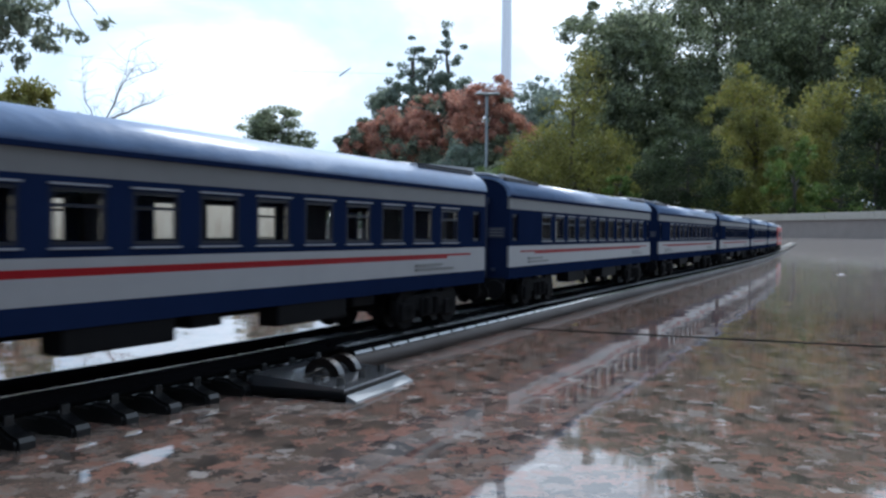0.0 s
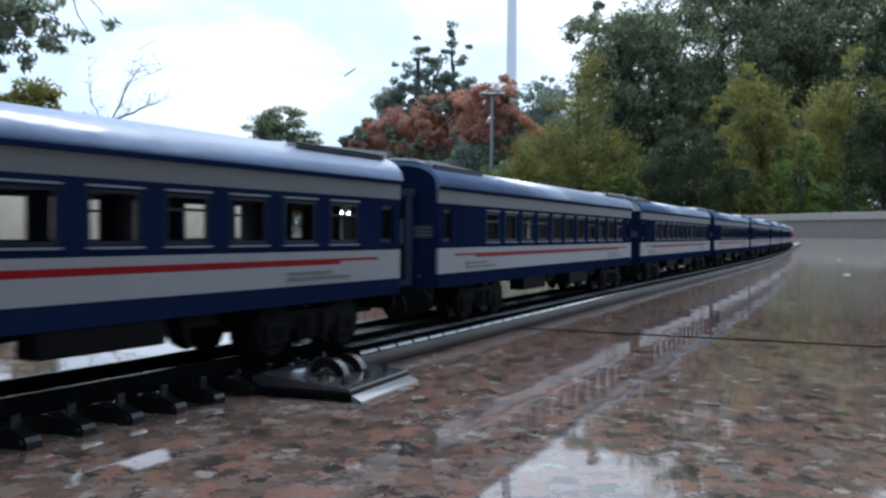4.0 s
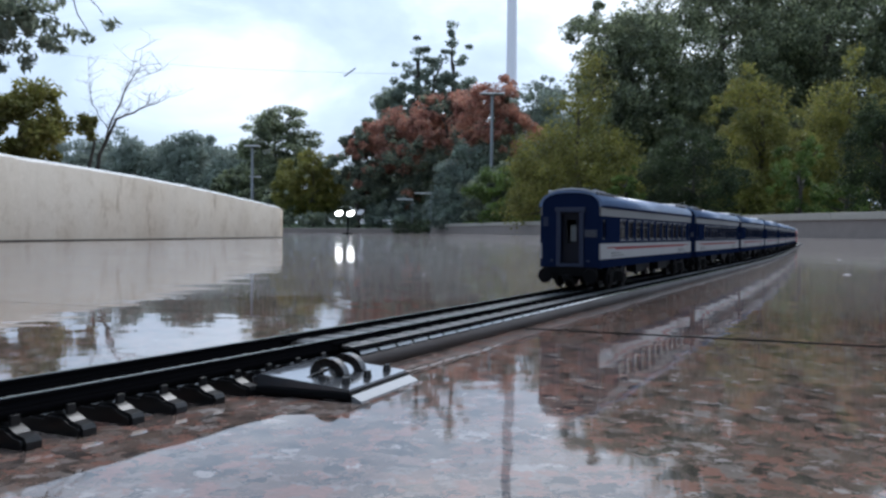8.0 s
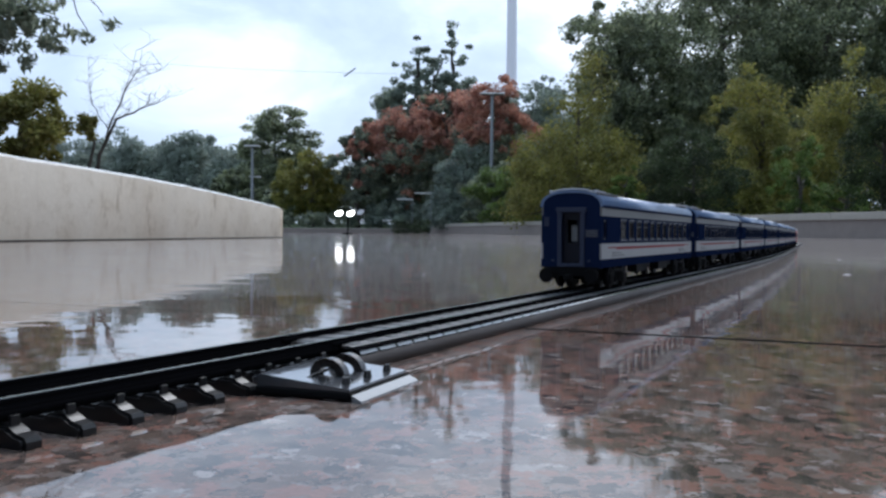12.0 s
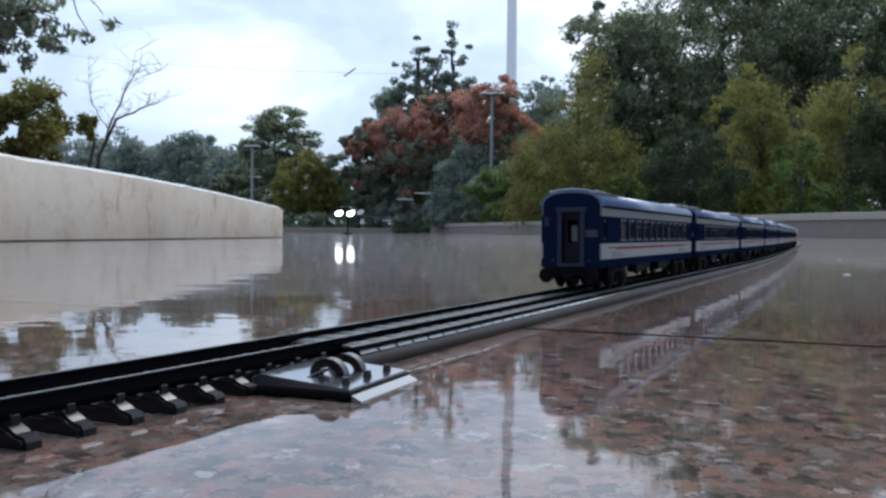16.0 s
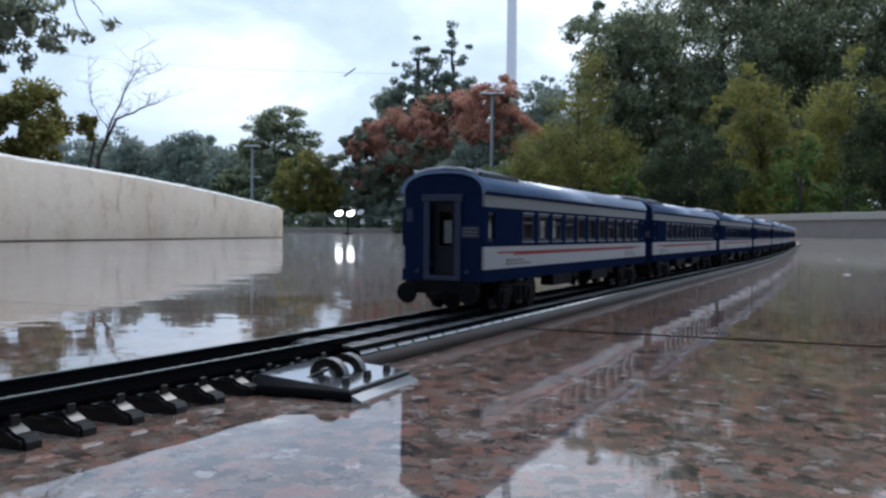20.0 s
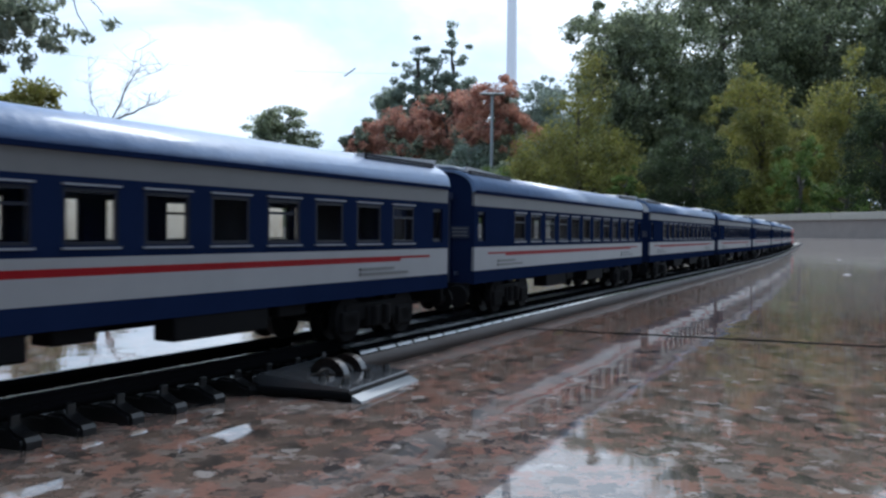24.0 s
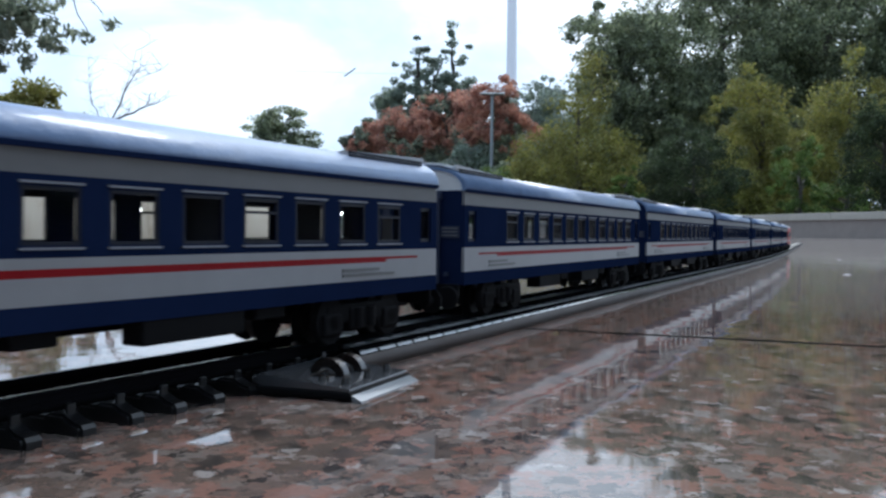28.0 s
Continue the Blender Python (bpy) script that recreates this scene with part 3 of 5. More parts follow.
def coach_side(sign):
    cuts = {0.0, LEN, 0.0125, LEN - 0.012, 0.0300, LEN - 0.0300}
    holes = [(y - WIN_W / 2, y + WIN_W / 2) for y in WIN_Y] + ENTRY
    for a, b in holes:
        cuts |= {a, b}
    ys = sorted(cuts)
    names = ["zs", "zb", "r0", "rm", "r1", "zw", "wb", "wt", "zg", "ze"]
    zs = [Z[k] for k in names]
    bm = bmesh.new()
    x = sign * WID / 2
    grid = [[bm.verts.new((x, y, z)) for z in zs] for y in ys]
    mats = [0, 1, 2, 2, 1, 0, 0, 0, 3]
    for i in range(len(ys) - 1):
        mid = (ys[i] + ys[i + 1]) / 2
        for j in range(len(zs) - 1):
            if names[j] == "wb" and any(a < mid < b for a, b in holes):
                continue
            f = bm.faces.new((grid[i][j], grid[i + 1][j], grid[i + 1][j + 1], grid[i][j + 1]))
            m = mats[j]
            if names[j] in ("r0", "rm") and (mid < 0.0125 or mid > LEN - 0.012):
                m = 1
            if names[j] == "r0" and (mid < 0.0300 or mid > LEN - 0.0300):
                m = 1
            f.material_index = m
    bmesh.ops.recalc_face_normals(bm, faces=bm.faces)
    bmesh.ops.solidify(bm, geom=list(bm.faces), thickness=0.0010)
    return bm


def arch_plate(prof, y0, y1):
    bm = bmesh.new()
    a = [bm.verts.new((x, y0, z)) for x, z in prof]
    b = [bm.verts.new((x, y1, z)) for x, z in prof]
    bm.faces.new(a[::-1])
    bm.faces.new(b)
    for i in range(len(prof)):
        j = (i + 1) % len(prof)
        bm.faces.new((a[i], a[j], b[j], b[i]))
    bmesh.ops.recalc_face_normals(bm, faces=bm.faces)
    for f in bm.faces:
        f.smooth = len(f.verts) == 4 and abs(f.normal.y) < 0.5 and f.calc_center_median().z > Z["ze"] + 0.0006
    return bm


def wheelset_mesh():
    bm = bmesh.new()
    for sx in (-1, 1):
        x = sx * HALF_GAUGE
        tube(bm, (x - 0.0013, 0, 0), (x + 0.0013, 0, 0), 0.0055, n=20)
        tube(bm, (x - sx * 0.0013, 0, 0), (x - sx * 0.0020, 0, 0), 0.0064, n=20)
        tube(bm, (x + sx * 0.0013, 0, 0), (x + sx * 0.0018, 0, 0), 0.0016, n=10)
        for k in range(4):
            c, s = math.cos(k * math.pi / 2), math.sin(k * math.pi / 2)
            tube(bm, (x + sx * 0.0012, 0.0035 * c, 0.0035 * s), (x + sx * 0.0016, 0.0035 * c, 0.0035 * s), 0.0007, n=8)
    tube(bm, (-HALF_GAUGE, 0, 0), (HALF_GAUGE, 0, 0), 0.0012, n=10)
    return mesh_of("wheelset", bm, M["wheel"])


def build_bogie(parent, y, wheel_me):
    bg = part("bogie", boxed(-0.0105, 0.0105, -0.004, 0.004, 0.006, 0.0112, bevel=0.0005), M["dark"], parent)
    bg.location = (0, y, 0)
    for sx in (-1, 1):
        bm = boxed(sx * 0.0138 - 0.0011, sx * 0.0138 + 0.0011, -0.0165, 0.0165, 0.0050, 0.0100, bevel=0.0006)
        for yy in (-0.0145, 0.0145):
            box(bm, sx * 0.0142 - 0.0014, sx * 0.0142 + 0.0014, yy - 0.0042, yy + 0.0042, 0.0020, 0.0078, bevel=0.0008)
            tube(bm, (sx * 0.0142 - 0.001, yy - 0.0055, 0.0085), (sx * 0.0142 - 0.001, yy - 0.0055, 0.0040), 0.0011, n=8)
            tube(bm, (sx * 0.0142 - 0.001, yy + 0.0055, 0.0085), (sx * 0.0142 - 0.001, yy + 0.0055, 0.0040), 0.0011, n=8)
        box(bm, sx * 0.0140 - 0.0016, sx * 0.0140 + 0.0016, -0.0065, 0.0065, 0.0028, 0.0090, bevel=0.0008)
        for yy in (-0.0145, 0.0145):
            tube(bm, (sx * 0.0128, yy, 0.0060), (sx * 0.0146, yy, 0.0060), 0.0066, 0.0062, n=24)
            tube(bm, (sx * 0.0146, yy, 0.0055), (sx * 0.0156, yy, 0.0055), 0.0024, 0.0020, n=14)
        for yy in (-0.0030, 0.0030):
            tube(bm, (sx * 0.0152, yy, 0.0035), (sx * 0.0152, yy, 0.0088), 0.0017, n=12)
        part("side_frame", bm, M["dark"], bg)
    for yy in (-0.0145, 0.0145):
        w = new("wheelset", wheel_me)
        w.parent = bg
        w.location = (0, yy, 0.0055)
    return bg


def build_coach():
    co = new("passenger_coach", None)
    for sg in (-1, 1):
        part("side_panel", coach_side(sg), [M["blue"], M["white"], M["red"], M["grey"]], co, "blue side with white band and red stripe")
    # roof shell with a small eave
    pr = roof_profile(20, WID / 2 + 0.0005)
    n = len(pr)
    pi = roof_profile(20, WID / 2 - 0.0008, Z["ze"] - 0.0002, Z["ap"] - 0.0010)
    loop = pr + pi[::-1]
    part("roof", arch_plate(loop, -0.0006, LEN + 0.0006), M["roof"], co, "wet blue-grey arched roof")
    # rain strips along the eaves
    for sg in (-1, 1):
        part("eave_strip", boxed(sg * (WID / 2 + 0.0004) - 0.0004, sg * (WID / 2 + 0.0004) + 0.0004, 0, LEN, Z["ze"] - 0.0006, Z["ze"] + 0.0004), M["blue"], co)
    # roof units at both ends: a pale lid on dark louvred sides
    def roof_z(x):
        c = (abs(x) / (WID / 2)) ** (4 / 3)
        return Z["ze"] + (Z["ap"] - Z["ze"]) * (1 - c * c) ** 0.425
    for y0, y1, out in ((0.0012, 0.046, -1), (LEN - 0.046, LEN - 0.0012, 1)):
        lid = [(0.0126, roof_z(0.0126) + 0.0027), (0.0105, Z["ap"] + 0.0001), (0.0070, Z["ap"] + 0.0011), (0.0, Z["ap"] + 0.0017)]
        a = lid + [(-x, z) for x, z in lid[2::-1]]
        low = [(x, min(z - 0.0010, roof_z(x) + 0.0006)) for x, z in a]
        bm = bmesh.new()
        loop = a + low[::-1]
        k = len(loop)
        inner = y1 if out < 0 else y0
        rows = []
        for y in (y0, y1):
            drop, pull = (0.0012, 0.93) if y == inner else (0.0, 1.0)
            rows.append([bm.verts.new((x * pull, y, z - drop)) for x, z in loop])
        for i in range(k):
            bm.faces.new((rows[0][i], rows[0][(i + 1) % k], rows[1][(i + 1) % k], rows[1][i]))
        bm.faces.new(rows[0][::-1])
        bm.faces.new(rows[1])
        bmesh.ops.recalc_face_normals(bm, faces=bm.faces)
        bmesh.ops.bevel(bm, geom=[e for e in bm.edges if abs(e.verts[0].co.y - e.verts[1].co.y) < 1e-5 and e.verts[0].co.z > Z["ap"] - 0.003], offset=0.0003, segments=1, affect="EDGES")
        unit = part("roof_unit", bm, M["roof_unit"], co, "pale grey roof unit with dark louvred sides")
        for sg in (-1, 1):
            for r in range(2):
                z = roof_z(0.0128) + 0.0001 + r * 0.0008
                part("louvre", boxed(sg * 0.0130 - 0.0004, sg * 0.0130 + 0.0004, y0 + 0.0020, y1 - 0.0030, z, z + 0.0006), M["frame"], unit, "dark louvre")
    # floor and interior
    part("floor", boxed(-WID / 2 + 0.0011, WID / 2 - 0.0011, 0.0012, LEN - 0.0012, Z["zs"] + 0.0010, Z["zs"] + 0.0024), M["dark"], co)
    for y in (0.0322, 0.1115, 0.1867, 0.2300):
        part("partition", boxed(-WID / 2 + 0.0012, -0.0010, y, y + 0.0008, Z["zs"] + 0.0024, Z["ze"] - 0.0005), M["inside"], co, "dark compartment wall")
    for i in range(10):
        y = 0.0552 + 0.0188 * i
        bm = boxed(-WID / 2 + 0.0012, 0.0030, y - 0.0012, y + 0.0012, Z["zs"] + 0.0024, Z["wb"] - 0.0010, bevel=0.0004)
        part("bench", bm, M["inside"], co)
    part("ceiling", boxed(-WID / 2 + 0.0012, WID / 2 - 0.0012, 0.0014, LEN - 0.0014, Z["zg"] + 0.0010, Z["zg"] + 0.0016), M["inside"], co)
    for k, share in ((1, 0.40), (4, 0.55), (8, 0.35)):
        a = WIN_Y[k] - WIN_W / 2
        part("curtain", boxed(-WID / 2 + 0.0016, -WID / 2 + 0.0019, a, a + WIN_W * share, Z["wb"] - 0.001, Z["wt"] + 0.0008), M["seat"], co, "cream curtain half drawn")
    # windows
    for sg in (-1, 1):
        x = sg * WID / 2
        for k, y in enumerate(WIN_Y):
            wf = bmesh.new()
            a, b, c, d = y - WIN_W / 2, y + WIN_W / 2, Z["wb"], Z["wt"]
            t, e = 0.0006, 0.0007
            for q in ((a, b, c, c + e), (a, b, d - e, d), (a, a + e, c + e, d - e), (b - e, b, c + e, d - e)):
                box(wf, x - sg * 0.0004 - t / 2, x - sg * 0.0004 + t / 2, *q)
            if k in (0, 2, 3, 7, 10):
                zz = c + (d - c) * 0.66
                box(wf, x - sg * 0.0004 - t / 2, x - sg * 0.0004 + t / 2, a + e, b - e, zz, zz + 0.0006)
            win = part("window", wf, M["frame"], co)
            part("drip_rail", boxed(x + sg * 0.0002 - 0.0003, x + sg * 0.0002 + 0.0003, a - 0.0004, b + 0.0004, d + 0.0004, d + 0.0008), M["trim"], win, "bright drip rail")
            part("sill", boxed(x + sg * 0.0002 - 0.0003, x + sg * 0.0002 + 0.0003, a - 0.0004, b + 0.0004, c - 0.0007, c - 0.0003), M["trim"], win, "bright sill")
            pn = part("pane", boxed(x - sg * 0.0008 - 0.0001, x - sg * 0.0008 + 0.0001, a + e, b - e, c + e, d - e), M["glass"], win)
            pn.visible_shadow = False
        for y0 in (0.022, LEN - 0.052):
            for r, ln in enumerate((0.026, 0.018)):
                part("letter_bar", boxed(x - 0.00015, x + sg * 0.0002 + 0.00015, y0, y0 + ln, Z["zb"] + 0.0012 + 0.0014 * r, Z["zb"] + 0.0020 + 0.0014 * r), M["grey"], co, "faint grey letter bar")
        for y0, y1 in ENTRY:
            dr = bmesh.new()
            for q in ((y0, y0 + 0.0008, Z["wb"], Z["wt"]), (y1 - 0.0008, y1, Z["wb"], Z["wt"]), (y0 + 0.0008, y1 - 0.0008, Z["wb"], Z["wb"] + 0.0010), (y0 + 0.0008, y1 - 0.0008, Z["wt"] - 0.0010, Z["wt"])):
                box(dr, x - sg * 0.0009 - 0.0003, x - sg * 0.0009 + 0.0003, *q)
            dr = part("entry_door", dr, M["frame"], co, "dark framed vestibule door window")
            pn = part("pane", boxed(x - sg * 0.0009 - 0.0001, x - sg * 0.0009 + 0.0001, y0 + 0.0008, y1 - 0.0008, Z["wb"] + 0.0010, Z["wt"] - 0.0010), M["glass"], dr)
            pn.visible_shadow = False
    # ends
    for y, dy in ((0.0, 1), (LEN, -1)):
        y0, y1 = min(y, y + dy * 0.0012), max(y, y + dy * 0.0012)
        ow, oz0, oz1 = 0.0052, Z["zs"] + 0.0010, Z["ze"] - 0.0030
        bot, top = Z["zs"], Z["ze"]
        bm = bmesh.new()
        box(bm, -WID / 2 + 0.001, -ow, y0, y1, bot, top)
        box(bm, ow, WID / 2 - 0.001, y0, y1, bot, top)
        box(bm, -ow, ow, y0, y1, oz1, top)
        end = part("end_wall", bm, M["blue"], co)
        part("end_arch", arch_plate(roof_profile(20, WID / 2 - 0.0009, Z["ze"], Z["ap"] - 0.0011), y0, y1), M["blue"], end)
        yo = y - dy * 0.0010
        ya, yb = min(y, yo), max(y, yo)
        bm = bmesh.new()
        box(bm, -ow - 0.0022, -ow + 0.0002, ya, yb, oz0, oz1 + 0.0014, bevel=0.0003)
        box(bm, ow - 0.0002, ow + 0.0022, ya, yb, oz0, oz1 + 0.0014, bevel=0.0003)
        box(bm, -ow - 0.0030, ow + 0.0030, ya - 0.0002, yb, oz1, oz1 + 0.0026, bevel=0.0003)
        box(bm, -ow - 0.0022, ow + 0.0022, ya - 0.0002, yb, oz0 - 0.0006, oz0 + 0.0012, bevel=0.0003)
        part("gangway_frame", bm, M["door_grey"], end, "grey gangway frame")
        yd = y + dy * 0.0026
        bm = bmesh.new()
        for q in ((-ow, -0.0026, oz0, oz1), (0.0026, ow, oz0, oz1), (-0.0026, 0.0026, oz0, Z["wb"] - 0.002), (-0.0026, 0.0026, Z["wt"], oz1)):
            box(bm, q[0], q[1], yd - 0.0003, yd + 0.0003, q[2], q[3])
        dl = part("end_door", bm, M["frame"], end)
        part("blind", boxed(-0.0010, 0.0026, yd + dy * 0.0012 - 0.0002, yd + dy * 0.0012 + 0.0002, Z["wb"] - 0.001, Z["wt"] - 0.0030), M["trim"], dl, "pale blind behind the pane")
        pn = part("pane", boxed(-0.0026, 0.0026, yd - 0.0001, yd + 0.0001, Z["wb"] - 0.002, Z["wt"]), M["glass"], dl)
        pn.visible_shadow = False
        xs = 1 if dy > 0 else -1
        part("notice_panel", boxed(xs * 0.0110 - 0.0035, xs * 0.0110 + 0.0035, ya + 0.0006, yb, Z["wb"] + 0.0010, Z["wb"] + 0.0052), M["door_grey"], end, "pale lettered panel")
        for r in range(3):
            zz = Z["wb"] + 0.0018 + r * 0.0012
            part("letter_bar", boxed(xs * 0.0110 - 0.0028, xs * 0.0110 + 0.0028, ya + 0.0004, yb, zz, zz + 0.0004), M["grey"], end, "faint letter bar")
        part("side_plate", boxed(-xs * 0.0135 - 0.0013, -xs * 0.0135 + 0.0013, ya + 0.0006, yb, Z["wt"] - 0.0035, Z["wt"] + 0.0015), M["door_grey"], end, "small pale plate")
        for sx in (-1, 1):
            part("tail_lamp", boxed(sx * 0.0098 - 0.0008, sx * 0.0098 + 0.0008, ya, yb, Z["zs"] + 0.0030, Z["zs"] + 0.0042, bevel=0.0002), M["door_grey"], end, "small lamp")
            bm = tube(bmesh.new(), (sx * 0.0122, y, 0.0074), (sx * 0.0122, y - dy * 0.0046, 0.0074), 0.0018, n=12)
            tube(bm, (sx * 0.0122, y - dy * 0.0040, 0.0074), (sx * 0.0122, y - dy * 0.0050, 0.0074), 0.0040, 0.0037, n=20)
            part("buffer", bm, M["dark"], end)
        part("buffer_beam", boxed(-0.0145, 0.0145, y - 0.0008, y + 0.0008, 0.0070, 0.0118, bevel=0.0003), M["dark"], end)
        part("coupler", boxed(-0.0016, 0.0016, min(y, y - dy * 0.0085), max(y, y - dy * 0.0085), 0.0052, 0.0078, bevel=0.0005), M["dark"], end)
    # underfloor equipment
    for a, b, lo, w in ((0.080, 0.108, 0.0066, 0.0135), (0.114, 0.124, 0.0084, 0.0120), (0.142, 0.172, 0.0064, 0.0135), (0.177, 0.188, 0.0086, 0.0125)):
        for sx in (-1, 1):
            part("equipment_box", boxed(sx * w - 0.0034, sx * w + 0.0026, a, b, lo, Z["zs"] + 0.0012, bevel=0.0005), M["dark"], co)
    part("centre_sill", boxed(-0.0035, 0.0035, 0.002, LEN - 0.002, 0.0094, Z["zs"] + 0.0012), M["dark"], co)
    wm = wheelset_mesh()
    build_bogie(co, 0.0400, wm)
    build_bogie(co, LEN - 0.0400, wm)
    tagged(co, "blue and white toy passenger coach with red stripe on the track", "train coach", "coaches of the toy train")
    return co


first_coach = build_coach()
coaches = [first_coach] + [copy_thing(first_coach, Matrix.Identity(4)) for _ in range(7)]
# the third coach has a pale moulded arch over its end
for o in coaches[2].children_recursive:
    if o.name.startswith("end_arch") and min(v.co.y for v in o.data.vertices) < 0.01:
        o.data = o.data.copy()
        o.data.materials[0] = M["arch_white"]
        tagged(o, "white moulded end arch")


def build_loco():
    lo = new("locomotive", None)
    L = 0.20
    bm = bmesh.new()
    box(bm, -WID / 2, WID / 2, 0.004, L - 0.012, Z["zs"], Z["ze"] + 0.002, bevel=0.0012)
    part("body", bm, M["loco_red"], lo, "bright red body")
    bm = boxed(-WID / 2 + 0.001, WID / 2 - 0.001, L - 0.014, L, Z["zs"], Z["ze"] - 0.002, bevel=0.002)
    part("nose", bm, M["loco_red"], lo)
    part("roof", arch_plate(roof_profile(14, WID / 2 - 0.001, Z["ze"] + 0.0018, Z["ap"]), 0.006, L - 0.014), M["roof_unit"], lo)
    part("waist_band", boxed(-WID / 2 - 0.0003, WID / 2 + 0.0003, 0.006, L - 0.016, Z["zb"] + 0.002, Z["zb"] + 0.004), M["white"], lo, "white band")
    for sx in (-1, 1):
        for y in (0.03, 0.06, 0.09, 0.12, 0.15):
            part("side_vent", boxed(sx * WID / 2 - 0.0003, sx * WID / 2 + 0.0003, y - 0.008, y + 0.008, Z["wb"], Z["wt"]), M["frame"], lo)
    part("underframe", boxed(-0.011, 0.011, 0.0, L - 0.004, 0.008, Z["zs"] + 0.001, bevel=0.0005), M["dark"], lo)
    wm = first_coach.children_recursive
    ws = [o for o in wm if o.name.startswith("wheelset")][0].data
    build_bogie(lo, 0.040, ws)
    build_bogie(lo, L - 0.046, ws)
    tagged(lo, "red toy locomotive at the head of the coaches", "locomotive")
    return lo, L


loco, LOCO_LEN = build_loco()

# ---- trees and planting ----
rng = np.random.default_rng(7)


def leaves_mesh(name, centres, radii, per, leaf, mat, aspect=1.8, droop=0.3, squash=0.8, idx=None, mats=None):
    """Small folded leaves scattered round the clump centres."""
    n = len(centres)
    c = np.repeat(np.asarray(centres), per, axis=0)
    r = np.repeat(np.asarray(radii), per)[:, None]
    d = rng.normal(size=(n * per, 3))
    d /= np.linalg.norm(d, axis=1)[:, None]
    d *= rng.random((n * per, 1)) ** 0.45
    pos = c + d * r * np.array([1, 1, squash])
    u = rng.normal(size=(n * per, 3))
    u[:, 2] -= droop
    u /= np.linalg.norm(u, axis=1)[:, None]
    v = np.cross(u, rng.normal(size=(n * per, 3)))
    v /= np.linalg.norm(v, axis=1)[:, None] + 1e-9
    ln = leaf * (0.6 + 0.8 * rng.random((n * per, 1)))
    a = pos - u * ln / 2
    b = pos + v * ln / 2 / aspect
    t = pos + u * ln / 2
    e = pos - v * ln / 2 / aspect
    nrm = np.cross(u, v)
    b = b + nrm * ln * 0.12
    e = e + nrm * ln * 0.12
    verts = np.stack([a, b, t, e], 1).reshape(-1, 3)
    faces = np.arange(len(verts)).reshape(-1, 4)
    if idx is not None:
        idx = np.repeat(idx, per)
    return raw_mesh(name, verts, faces, mats if mats else mat, idx=idx)


def limb(bm, p0, p1, r0, r1, bends=4, wob=0.08, n=8):
    p0, p1 = Vector(p0), Vector(p1)
    ln = (p1 - p0).length
    prev, pr = p0, r0
    pts = [p0]
    for i in range(1, bends + 1):
        t = i / bends
        q = p0.lerp(p1, t) + Vector(rng.normal(size=3)) * wob * ln * (0 if i == bends else 1) * 0.4
        r = r0 + (r1 - r0) * t
        tube(bm, prev, q + (q - prev) * 0.03, pr, r, n)
        prev, pr = q, r
        pts.append(q)
    return pts


def clump_cloud(kind, rx, ry, rz, n):
    """Clump centres within a crown: boughs set round the trunk, each with its own tufts."""
    out = []
    seed = Vector(rng.random(3) * 50)
    if kind == "free":
        boughs = []
        nb = max(9, n // 13)
        for k in range(nb):
            a, h = k * 2.39996 + rng.normal() * 0.3, 1 - 2 * (k + 0.5) / nb
            w = math.sqrt(max(0.0, 1 - h * h))
            r = 0.40 + 0.38 * rng.random()
            boughs.append((w * math.cos(a) * r, w * math.sin(a) * r, h * 0.78, 0.26 + 0.18 * rng.random()))
        while len(out) < n:
            bx, by, bz, br = boughs[len(out) % nb]
            d = rng.normal(size=3)
            d /= np.linalg.norm(d)
            q = br * (0.35 + 0.75 * rng.random() ** 0.5)
            out.append((rx * (bx + d[0] * q), ry * (by + d[1] * q), rz * max(-1.0, bz + d[2] * q * 0.75)))
        return np.array(out)
    while len(out) < n:
        if kind == "plume":
            # upright feathery shoots side by side
            a, rr = rng.random() * 2 * math.pi, math.sqrt(rng.random())
            hx, hy = rr * math.cos(a), rr * math.sin(a)
            top = (1 - 0.75 * rr ** 2.2) * (0.84 + 0.42 * noise.noise(Vector((hx * 2.6, hy * 2.6, 0)) + seed))
            out.append((rx * hx * 0.95, ry * hy * 0.95, rz * (-1 + 2 * min(1.0, top) * rng.random() ** 0.8)))
            continue
        d = rng.normal(size=3)
        d /= np.linalg.norm(d)
        lump = 0.93 + 0.12 * noise.noise(Vector(d) * 3 + seed)
        r = rng.random() ** 0.2
        out.append((d[0] * r * rx * lump, d[1] * r * ry * lump, d[2] * r * rz * lump))
    return np.array(out)


